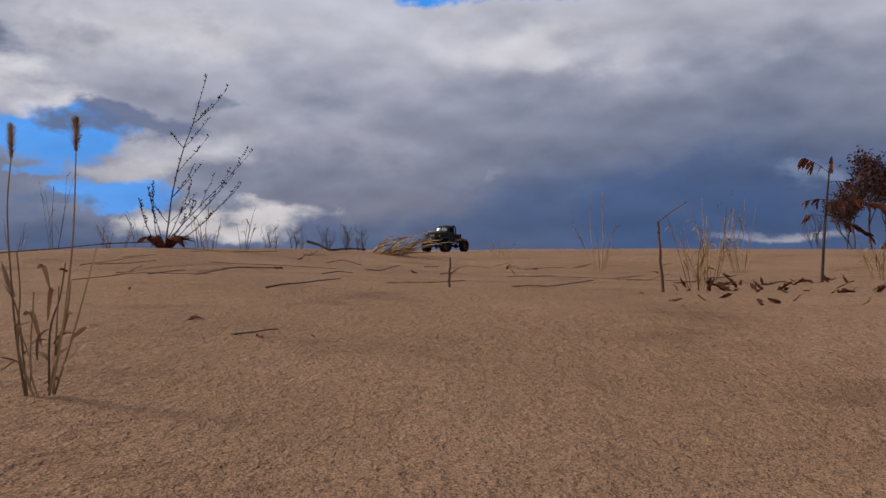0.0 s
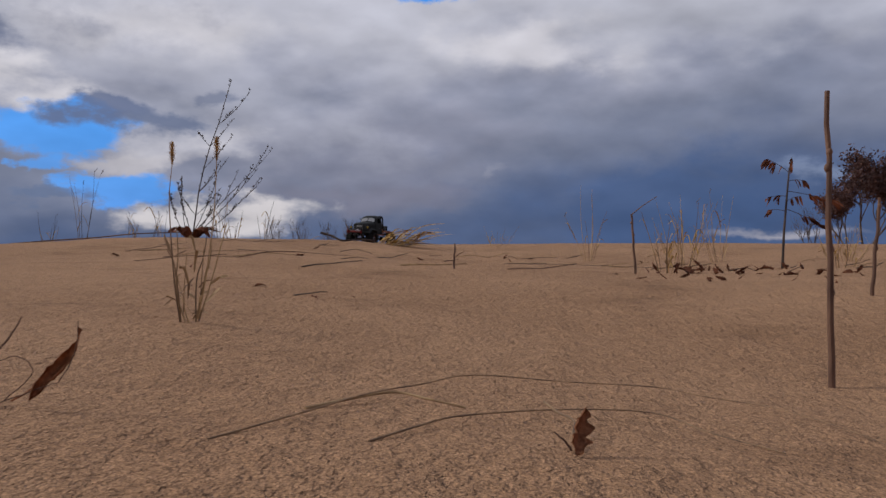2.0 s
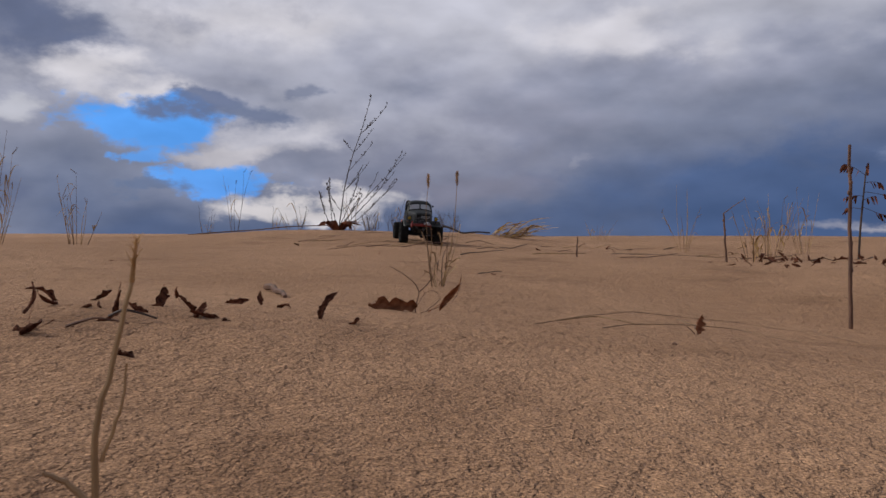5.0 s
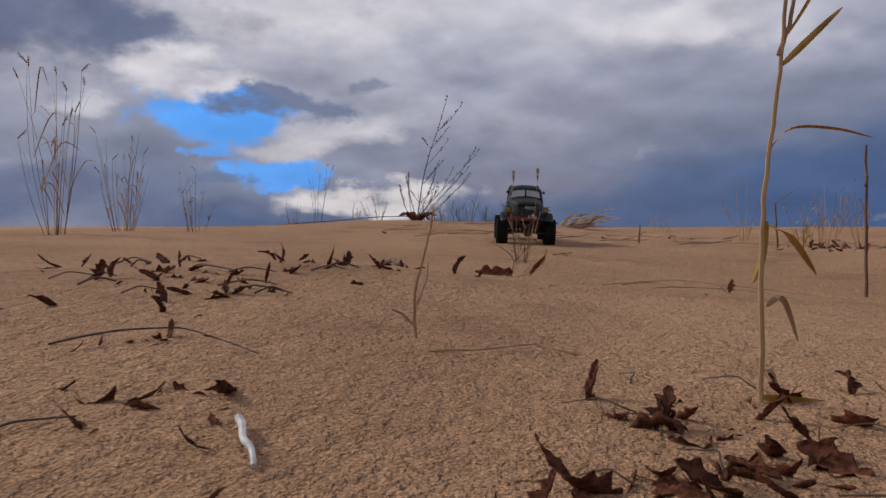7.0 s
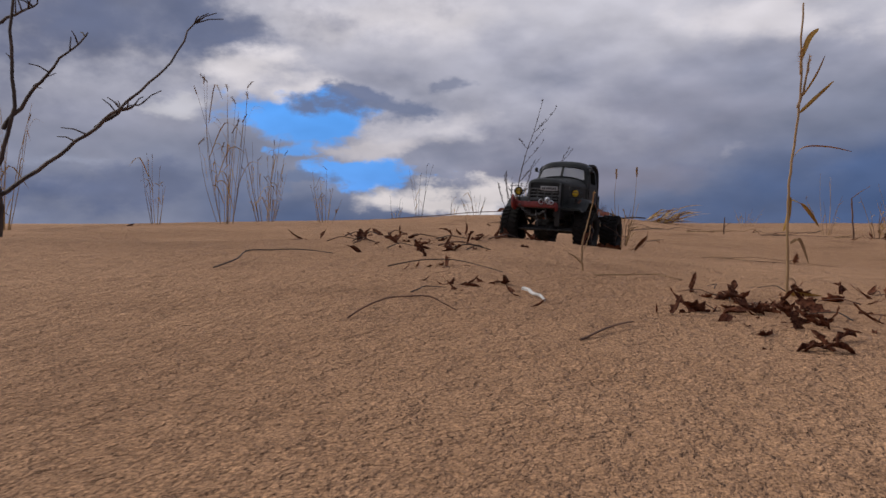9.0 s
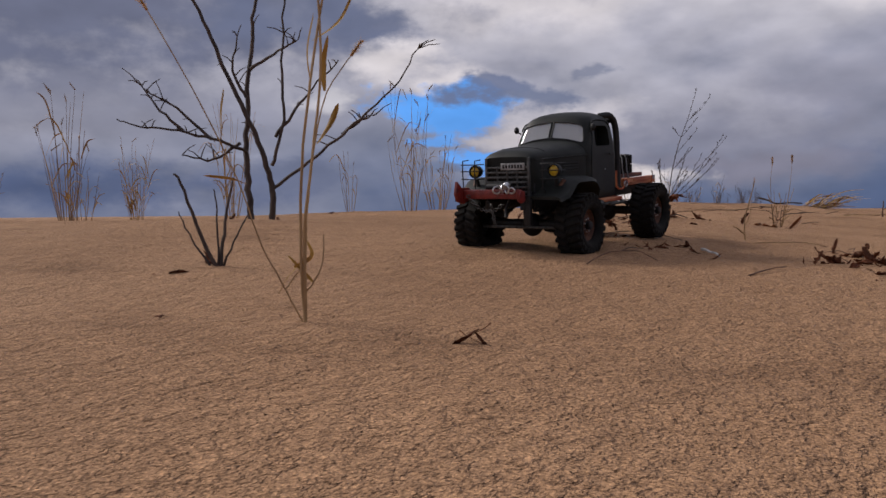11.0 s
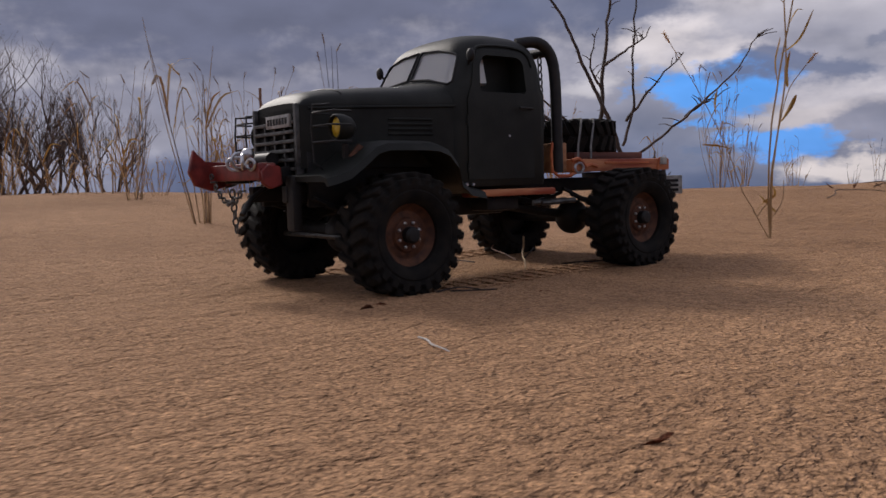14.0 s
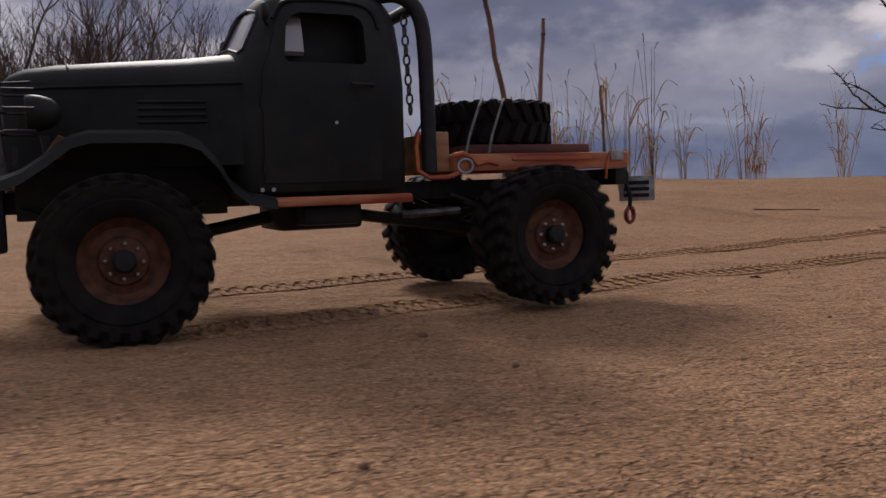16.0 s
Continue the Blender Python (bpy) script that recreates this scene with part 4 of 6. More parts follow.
    part("skid_arm", box(bmesh.new(), (0.196, 0.030, 0.052), (0.204, 0.042, 0.095), 0.002), BLACK, truck)
    part("winch_drum", tube(bmesh.new(), [(0.206, -0.028, 0.108), (0.206, 0.014, 0.108)], 0.0055, n=16), BLACK, truck)
    bm = bmesh.new()
    bmesh.ops.create_uvsphere(bm, u_segments=16, v_segments=12, radius=0.0052, matrix=Matrix.Translation((0.228, 0.018, 0.1115)))
    part("chrome_ball", bm, STEEL, truck, "bright chrome tow ball")
    for k, (x, y, z, rx, rz, a) in enumerate(((0.233, 0.014, 0.107, 0.0085, 0.0060, 20), (0.232, 0.004, 0.105, 0.0065, 0.0050, -30), (0.234, 0.022, 0.106, 0.0055, 0.0055, 60), (0.230, 0.027, 0.104, 0.005, 0.004, 100))):
        part("shackle", ring_link(bmesh.new(), (x, y, z), rx, rz, 0.0013, Matrix.Rotation(radians(a), 4, "Z"), 16), STEEL, truck)
    for k in range(16):
        u = k / 15
        y, z = -0.046 + 0.058 * u, 0.096 - 0.060 * u * (1 - u) - 0.012 * u
        part("chain_link", ring_link(bmesh.new(), (0.2315, y, z), 0.0030, 0.0022, 0.0008, Matrix.Rotation(radians(90), 4, "Z") @ Matrix.Rotation(radians(90 * (k % 2)), 4, "X"), 10), DULL_STEEL, truck)
    for k in range(6):
        part("chain_link", ring_link(bmesh.new(), (0.2315, -0.006 + 0.001 * k, 0.082 - 0.0055 * k), 0.0022, 0.0034, 0.0008, Matrix.Rotation(radians(90 * (k % 2)), 4, "Z"), 10), DULL_STEEL, truck)
    part("drawbar", tube(bmesh.new(), [(0.205, 0.010, 0.090), (0.225, 0.014, 0.078), (0.236, 0.020, 0.066)], 0.0022, n=8), BLACK, truck)
    wheels = []
    shared = {}
    for x in (AXLE_X, -AXLE_X):
        for s in (1, -1):
            wheels.append((make_wheel(truck, x, s * TRACK, s, shared, lug_of), x, s * TRACK))
    return truck, wheels


truck, wheels = make_truck()
TRUCK_ROWS = [  # seconds, x, y, z, heading, nose up, lean
    (0.0, -0.095, 6.889, -0.005, 236.0, 0.2, 1.4),
    (0.5, -0.263, 6.725, -0.004, 226.9, 0.1, 1.1),
    (1.0, -0.409, 6.529, -0.003, 228.2, 0.4, 0.9),
    (1.5, -0.516, 6.233, -0.000, 238.0, 0.5, 0.7),
    (2.0, -0.625, 5.825, 0.005, 247.6, 1.0, -0.2),
    (2.5, -0.705, 5.372, 0.026, 248.3, 4.0, 0.4),
    (3.0, -0.789, 4.971, 0.053, 251.2, 2.1, 0.2),
    (3.5, -0.863, 4.602, 0.058, 257.4, -0.4, -1.6),
    (4.0, -0.918, 4.209, 0.055, 282.5, -1.3, -2.8),
    (4.5, -0.844, 3.820, 0.044, 285.9, -1.9, -3.4),
    (5.0, -0.757, 3.431, 0.025, 287.3, -2.1, -2.5),
    (5.5, -0.662, 3.043, 0.015, 287.3, -0.7, -1.6),
    (6.0, -0.565, 2.658, 0.023, 286.6, 0.2, -1.1),
    (6.5, -0.474, 2.277, 0.029, 285.9, -1.0, -0.8),
    (7.0, -0.399, 1.940, 0.020, 279.9, -2.2, -1.3),
    (7.5, -0.362, 1.512, 0.010, 277.1, -1.5, -1.2),
    (8.0, -0.345, 1.029, 0.001, 267.9, -0.1, -2.8),
    (8.5, -0.359, 0.668, 0.001, 265.6, 0.9, -2.7),
    (9.0, -0.377, 0.314, 0.015, 264.1, 2.8, -2.4),
    (9.5, -0.396, -0.029, 0.047, 263.0, 2.7, -3.4),
    (10.0, -0.416, -0.361, 0.047, 262.0, -0.4, -3.8),
    (10.5, -0.435, -0.680, 0.037, 260.9, 0.8, -3.1),
    (11.0, -0.453, -0.816, 0.0255, 261.8, -3.9, -0.3),
    (11.5, -0.470, -1.050, 0.0150, 262.3, -2.2, -1.0),
    (12.0, -0.483, -1.238, 0.0120, 262.5, -1.4, -2.0),
    (12.5, -0.499, -1.412, 0.0080, 262.6, -1.2, -1.2),
    (13.0, -0.506, -1.621, 0.0030, 262.3, -1.4, -1.2),
    (13.5, -0.506, -1.834, -0.0060, 264.0, -0.7, 0.8),
    (14.0, -0.508, -2.043, -0.0070, 263.4, -0.7, -0.1),
    (14.5, -0.503, -2.262, -0.0055, 264.6, -0.6, 0.2),
    (15.0, -0.497, -2.491, -0.0050, 265.1, 0.0, -0.3),
    (15.5, -0.479, -2.741, -0.0050, 264.4, -0.2, 0.8),
    (16.0, -0.441, -2.990, -0.0025, 264.9, -0.5, 1.6),
]



# ---- plants, leaves and sticks ----
rng = random.Random(7)


def on(x, y, lift=0.0):
    return Vector((x, y, height(x, y) + lift))


def ribbon(bm, pts, width, fold=0.35, shape=lambda t: math.sin(math.pi * min(1, t * 0.92 + 0.08)) ** 0.7, twist=0.0):
    """A blade along points, creased down its middle, with a thickness of its own."""
    n = len(pts)
    rows = []
    side0 = Vector((rng.uniform(-1, 1), rng.uniform(-1, 1), 0.2)).normalized()
    for i, p in enumerate(pts):
        d = (pts[min(i + 1, n - 1)] - pts[max(i - 1, 0)]).normalized()
        s = (side0 - d * side0.dot(d)).normalized()
        s = Matrix.Rotation(twist * i / n, 3, d) @ s
        up = d.cross(s)
        w = width * shape(i / (n - 1)) / 2 + width * 0.03
        rows.append([bm.verts.new(p + s * w + up * w * fold), bm.verts.new(p), bm.verts.new(p - s * w + up * w * fold), bm.verts.new(p + up * width * 0.05)])
    for a, b in zip(rows, rows[1:]):
        for j in range(4):
            bm.faces.new((a[j], a[(j + 1) % 4], b[(j + 1) % 4], b[j]))
    return bm


def plume(bm, a, b, r, n=60):
    """A bristly seed head between two points."""
    a, b = Vector(a), Vector(b)
    d = (b - a)
    tube(bm, [a, a.lerp(b, 0.3), a.lerp(b, 0.7), b], r * 0.35, r * 0.15, n=6)
    ax = d.normalized()
    for k in range(n):
        t = rng.random() ** 0.8
        q = a.lerp(b, t)
        s = ax.orthogonal().normalized()
        s = Matrix.Rotation(rng.uniform(0, math.tau), 3, ax) @ s
        l = r * (0.6 + 0.8 * math.sin(math.pi * (0.15 + 0.75 * t))) * rng.uniform(0.6, 1.1)
        e = q + s * l + ax * l * rng.uniform(0.5, 1.3)
        w = ax.cross(s) * r * 0.10
        v = [bm.verts.new(p) for p in (q - w, q + w, e + w * 0.3, e - w * 0.3)]
        bm.faces.new(v)
    return bm


class Flat:
    """Places a plant's drawn lines: u across, z up, w away, in metres from its base."""

    def __init__(self, x, y, facing, scale=1.0):
        self.base, self.scale = on(x, y, -0.004), scale
        a = radians(facing)
        self.right, self.away = Vector((math.cos(a), math.sin(a), 0)), Vector((-math.sin(a), math.cos(a), 0))

    def __call__(self, u, z, w=0.0):
        return (self.right * u + self.away * w + Vector((0, 0, z))) * self.scale


def plant(name, x, y, label, category, group=""):
    ob = new(name)
    ob.location = on(x, y, -0.004)
    return tagged(ob, label, category, group)


# reed and grass clumps
def reed_clump(x, y, h, n, spread, label, mats=(REEDS, STRAW), heads=0.5, thick=0.0022, lean=(0.0, 0.0), blades=4, name="reed_clump", group="dry reed clumps", bend=0.10, head_mat=None):
    ob = plant(name, x, y, label, "dry grass", group)
    for k in range(n):
        a = rng.uniform(0, math.tau)
        r = spread * math.sqrt(rng.random())
        hh = h * rng.uniform(0.45, 1.0) if k else h
        out = Vector((math.cos(a), math.sin(a), 0))
        foot = out * r * 0.45
        tip = out * (r + hh * bend * rng.uniform(0, 1.4)) + Vector((lean[0] * hh, lean[1] * hh, hh))
        mid = foot.lerp(tip, 0.5) + Vector((rng.uniform(-1, 1), rng.uniform(-1, 1), 0)) * hh * 0.035
        line = curve_pts([foot - Vector((0, 0, 0.01)), mid, tip], 4)
        bm = tube(bmesh.new(), line, thick * rng.uniform(0.7, 1.1), thick * 0.30, n=5)
        part("stem", bm, mats[k % len(mats)], ob)
        if rng.random() < heads and hh > 0.5 * h:
            d = Vector((rng.uniform(-0.7, 0.7), rng.uniform(-0.7, 0.7), 0.55)) * 0.028 * (h / 0.35)
            part("seed_head", plume(bmesh.new(), tip - Vector((0, 0, 0.004)), tip + d, 0.0042 * (h / 0.35), 26), head_mat or REEDS, ob)
        for j in range(rng.randrange(0, blades + 1) if blades else 0):
            t = rng.uniform(0.08, 0.75)
            p = foot.lerp(tip, t)
            b = rng.uniform(0, math.tau)
            l = hh * rng.uniform(0.15, 0.4)
            o = Vector((math.cos(b), math.sin(b), 0))
            pts = curve_pts([p, p + o * l * 0.35 + Vector((0, 0, l * 0.75)), p + o * l * 0.75 + Vector((0, 0, l * rng.uniform(0.3, 1.0)))], 4)
            part("blade", ribbon(bmesh.new(), pts, thick * rng.uniform(1.5, 3.0)), STRAW if rng.random() < 0.6 else GOLD, ob)
    return ob


FAR_REED = "dry brown reeds with drooping seed heads on the sand crest"
GOLD_REED = "golden dry reed clump with ragged leaves on the sand crest"
for x, y, h, n, spread, gold in (
        (-2.20, -0.42, 0.42, 16, 0.075, 0), (-2.33, -0.64, 0.30, 9, 0.04, 0), (-2.58, -1.05, 0.46, 24, 0.16, 0), (-2.70, -1.48, 0.44, 15, 0.14, 0), (-2.74, 0.34, 0.36, 14, 0.055, 1), (-2.47, 0.62, 0.50, 14, 0.06, 1),
        (-1.94, 1.25, 0.60, 14, 0.09, 0), (-2.25, 2.12, 0.46, 18, 0.10, 0), (-2.02, 2.35, 0.30, 10, 0.10, 0), (-2.23, 1.18, 0.30, 7, 0.05, 0), (-2.77, 0.01, 0.24, 8, 0.07, 0), (-2.90, 0.20, 0.22, 6, 0.08, 0),
        (-2.24, -0.94, 0.22, 4, 0.02, 0), (-2.16, -1.64, 0.32, 10, 0.05, 0), (-3.10, -0.10, 0.34, 12, 0.07, 0), (-2.95, -0.75, 0.30, 9, 0.08, 0), (-3.2, -1.7, 0.42, 18, 0.16, 0)):
    reed_clump(x, y, h, n, spread, GOLD_REED if gold else FAR_REED, (GOLD, STRAW, STRAW) if gold else (REEDS, STRAW, STRAW, REEDS), 0.15 if gold else 0.6, 0.0017, blades=6 if gold else 3)
for k in range(12):
    a, d = radians(43 + 2.1 * k), rng.uniform(2.5, 3.3)
    reed_clump(-0.3 - math.sin(a) * d, -3.0 + math.cos(a) * d, rng.uniform(0.12, 0.30), rng.randrange(6, 12), rng.uniform(0.05, 0.12), FAR_REED, (STRAW, STRAW, REEDS), 0.5, 0.0015, blades=3, bend=0.2)
reed_clump(-1.33, -1.88, 0.36, 9, 0.035, "thin dry grass with yellow blades", (STRAW, REEDS), 0.5, 0.0015, lean=(-0.06, -0.05), blades=6, head_mat=GOLD)
reed_clump(-2.41, -0.74, 0.56, 5, 0.03, "tall wispy dry weed on the crest", (TWIG, REEDS), 0.8, 0.0022, blades=6)
for x, y, h, n, s in ((-2.43, 5.08, 0.50, 5, 0.06), (-2.14, 5.10, 0.22, 6, 0.09), (-1.52, 5.10, 0.36, 6, 0.08), (-1.90, 5.10, 0.26, 4, 0.06), (-2.62, 5.0, 0.22, 7, 0.12), (-1.72, 4.35, 0.16, 6, 0.10), (-1.15, 4.1, 0.15, 6, 0.08), (-1.02, 4.2, 0.20, 5, 0.05)):
    reed_clump(x, y, h, n, s, "sparse dry weeds standing on the sand crest", (TWIG, REEDS), 0.7, 0.0020, blades=2, name="weed_clump", group="dry weeds", head_mat=TWIG)
for x, y, h, n, s in ((0.76, 4.30, 0.42, 7, 0.07), (0.96, 3.16, 0.30, 9, 0.08), (1.42, 4.20, 0.38, 9, 0.09), (0.73, 2.46, 0.20, 7, 0.06), (1.66, 3.3, 0.16, 9, 0.10), (2.05, 4.1, 0.20, 9, 0.12), (1.10, 3.6, 0.34, 6, 0.07), (1.95, 3.2, 0.18, 8, 0.10), (2.35, 3.9, 0.22, 10, 0.15), (0.30, 5.6, 0.16, 10, 0.12)):
    reed_clump(x, y, h, n, s, "thin straw-coloured dry grass tuft in sand", (STRAW, REEDS, STRAW), 0.25, 0.0018, blades=4, name="grass_tuft", group="dry grass tufts", bend=0.25)


def fallen_tuft():
    """Bleached grass blown flat towards +x."""
    ob = plant("grass_tuft", -0.34, 4.90, "bleached tussock of dry grass blown over to one side", "dry grass", "dry grass tufts")
    for k in range(70):
        l = rng.uniform(0.14, 0.34)
        lift = rng.uniform(0.02, 0.60)
        x0, y0 = rng.uniform(-0.17, 0.07), rng.uniform(-0.08, 0.08)
        d = Vector((rng.uniform(0.55, 1.0), rng.uniform(-0.35, 0.35), 0))
        pts = curve_pts([(x0, y0, 0.0), Vector((x0, y0, 0)) + d * l * 0.5 + Vector((0, 0, l * lift * 0.75)), Vector((x0, y0, 0)) + d * l + Vector((0, 0, l * lift * rng.uniform(0.5, 1.05)))], 4)
        part("blade", ribbon(bmesh.new(), pts, 0.007), STRAW if k % 3 else GOLD, ob)


fallen_tuft()


def foxtails():
    """The near clump of straw stems with two foxtail heads."""
    ob = plant("foxtail_grass", -0.285, 0.885, "straw-coloured foxtail grass clump with two bristly heads", "dry grass")
    f = Flat(-0.285, 0.885, 2)
    k = 0.000515     # the clump's drawing unit in metres
    stems = (((-20, 0), (-35, 110), (-42, 200), (-48, 330), (-40, 420)), ((-5, 10), (-28, 90), (-22, 190), (-25, 260)), ((5, 0), (-10, 60), (-2, 190)), ((20, 10), (22, 120), (40, 180), (50, 240)),
             ((28, 20), (50, 130), (68, 250), (76, 330), (82, 430)), ((22, 12), (40, 100), (58, 160), (66, 210)), ((30, 15), (36, 90), (45, 200)), ((-20, 5), (-36, 150), (-60, 200)), ((25, 10), (55, 110), (78, 200), (95, 270)))
    for i, line in enumerate(stems):
        w = rng.uniform(-0.012, 0.012)
        pts = curve_pts([f(u * k, z * k, w * (0.4 + j * 0.3)) for j, (u, z) in enumerate(line)], 5)
        part("stem", tube(bmesh.new(), pts, 0.0012, 0.0005, n=6), STRAW if i % 3 else REEDS, ob)
        if i in (0, 4):
            part("seed_head", plume(bmesh.new(), pts[-1], pts[-1] + Vector((0, 0, 0.028)), 0.0044, 320), PLUME, ob, "bristly golden foxtail head")
    for u, z, du, dz in ((-25, 150, 25, -60), (0, 230, 15, -40), (60, 110, 40, 20), (30, 190, -20, -55), (45, 60, 35, 40), (20, 70, -40, 15), (-40, 180, -30, 60), (60, 150, -25, -40)):
        pts = curve_pts([f(u * k, z * k), f((u + du * 0.5) * k, (z + dz * 0.2 + 12) * k, 0.004), f((u + du) * k, (z + dz) * k, 0.008)], 4)
        part("blade", ribbon(bmesh.new(), pts, 0.0042), STRAW, ob)
    for i in range(14):
        u, z = rng.uniform(-35, 40), rng.uniform(0, 110)
        du, dz = rng.uniform(-45, 45), rng.uniform(-40, 70)
        pts = curve_pts([f(u * k, z * k), f((u + du * 0.5) * k, max(z + dz * 0.6 + 8, 4) * k, rng.uniform(-0.01, 0.01)), f((u + du) * k, max(z + dz, 2) * k, rng.uniform(-0.015, 0.015))], 4)
        part("blade", ribbon(bmesh.new(), pts, rng.uniform(0.0015, 0.0035), twist=1.2), STRAW if i % 3 else REEDS, ob)


foxtails()


def wormwood(x, y, h, label):
    """A wiry dead weed: a leaning main stem with side shoots set with tiny dry buds."""
    ob = plant("wormwood", x, y, label, "weed")

    def shoot(p, d, l, r, buds):
        pts = [p]
        for k in range(7):
            d = (d + Vector((rng.uniform(-0.10, 0.10), rng.uniform(-0.10, 0.10), 0.07))).normalized()
            pts.append(pts[-1] + d * l / 7)
        part("stem", tube(bmesh.new(), pts, r, r * 0.35, n=5), TWIG, ob)
        bm = bmesh.new()
        for k in range(buds):
            t = rng.uniform(0.30, 1.0) * 6.99
            q = pts[int(t)].lerp(pts[int(t) + 1], t - int(t))
            e = Vector((rng.uniform(-1, 1), rng.uniform(-1, 1), rng.uniform(0.2, 1.2))).normalized()
            s = rng.uniform(0.003, 0.007) * (h / 0.73)
            bmesh.ops.create_icosphere(bm, subdivisions=1, radius=s, matrix=Matrix.Translation(q + e * s) @ e.to_track_quat("Z", "Y").to_matrix().to_4x4() @ Matrix.Diagonal((0.42, 0.42, 1.0, 1)))
        tagged(part("bud_cluster", bm, TWIG, ob), kind="stuff")
        return pts

    main = shoot(Vector((0, 0, 0)), Vector((0.16, 0.0, 1)).normalized(), h, 0.0040, 26)
    for k in range(9):
        p = main[1 + k * 6 // 10]
        s = -1 if k % 4 == 1 else 1
        shoot(p, Vector((s * rng.uniform(0.5, 0.9), rng.uniform(-0.4, 0.4), rng.uniform(0.5, 0.8))).normalized(), h * rng.uniform(0.12, 0.30), 0.0018, 14)
    for dx, hh in ((0.75, 0.75), (0.95, 0.62), (0.5, 0.42), (-0.35, 0.34), (-0.2, 0.38), (0.6, 0.32), (-0.6, 0.30), (1.2, 0.55)):
        q = shoot(Vector((rng.uniform(-0.03, 0.03), 0, 0)), Vector((dx, rng.uniform(-0.3, 0.3), 0.8)).normalized(), h * hh, 0.0022, 22)
        for j in (3, 5):
            shoot(q[j], Vector((dx * 0.7, rng.uniform(-0.3, 0.3), 0.7)).normalized(), h * hh * 0.30, 0.0015, 10)
    bm = bmesh.new()
    for k in range(16):
        a = rng.uniform(0, math.tau)
        o = Vector((math.cos(a), math.sin(a), 0))
        ribbon(bm, curve_pts([o * 0.02, o * 0.07 + Vector((0, 0, 0.05)), o * rng.uniform(0.08, 0.15) + Vector((0, 0, rng.uniform(0.0, 0.06)))], 4), 0.028)
    part("dead_leaves", bm, LEAF, ob)


wormwood(-1.32, 3.95, 0.84, "tall wiry dead wormwood leaning over a dark leafy base")


def drawn(name, x, y, facing, scale, lines, material, label, category, r0, r1, depth=0.0, n=6):
    """A plant whose stems are short drawn lines of (u, z)."""
    ob = plant(name, x, y, label, category)
    f = Flat(x, y, facing)
    ends = []
    for i, line in enumerate(lines):
        w0 = 0 if not depth else rng.uniform(-depth, depth)
        pts = curve_pts([f(u * scale, z * scale, w0 * j / len(line)) for j, (u, z) in enumerate(line)], 5)
        k = 1.0 if i < 2 else 0.55
        pts = [p + Vector((rng.uniform(-1, 1), rng.uniform(-1, 1), rng.uniform(-1, 1))) * r0 * 0.35 if 0 < j < len(pts) - 1 else p for j, p in enumerate(pts)]
        part("stem" if category != "bush" else "branch", tube(bmesh.new(), pts, r0 * k, r1 * k, n=n), material, ob)
        ends.append(pts)
    return ob, f, ends


# the bare bush
BUSH = (((4, 0), (6, 55), (-8, 112), (-38, 190), (-78, 275), (-108, 350), (-150, 425), (-165, 470)), ((-32, 0), (-38, 72), (-40, 140), (-38, 220), (-30, 300), (-28, 360), (-16, 440), (-12, 480)),
        ((6, 60), (68, 105), (132, 155), (182, 200), (232, 250), (268, 312)), ((-38, 125), (-98, 146), (-168, 162), (-218, 166), (-260, 180)), ((-148, 160), (-188, 196), (-222, 242)),
        ((5, 100), (28, 182), (26, 282), (32, 400), (35, 470)), ((12, 150), (52, 200), (82, 236), (126, 282)), ((-38, 220), (-62, 266), (-52, 326)), ((-31, 268), (18, 302), (52, 326)),
        ((-100, 146), (-160, 200), (-215, 232)), ((130, 155), (165, 180), (190, 192)), ((-50, 140), (-95, 110), (-150, 118)))
bush, bf, ends = drawn("bare_bush", -1.39, -0.45, 30, 0.00146, BUSH, TWIG, "leafless dark bush with spreading crooked branches", "bush", 0.0085, 0.0026, 0.05)
for line in ends:
    for k in range(7):
        p = line[rng.randrange(len(line) // 3, len(line))]
        d = Vector((rng.uniform(-1, 1), rng.uniform(-1, 1), rng.uniform(0.1, 1.0))).normalized() * rng.uniform(0.02, 0.06)
        part("twig", tube(bmesh.new(), [p, p + d * 0.5 + Vector((0, 0, 0.004)), p + d], 0.0018, 0.0009, n=5), TWIG, bush)
drawn("bare_bush", -0.765, -1.32, 28, 0.00075, (((0, 0), (-30, 60), (-62, 150), (-75, 165)), ((5, 0), (10, 60), (25, 160)), ((-8, 0), (-45, 50), (-70, 100)), ((8, 0), (35, 60), (62, 110)), ((0, 5), (0, 90), (-6, 140))), TWIG, "small leafless twiggy shrub half buried in sand", "bush", 0.0030, 0.0012, 0.02)


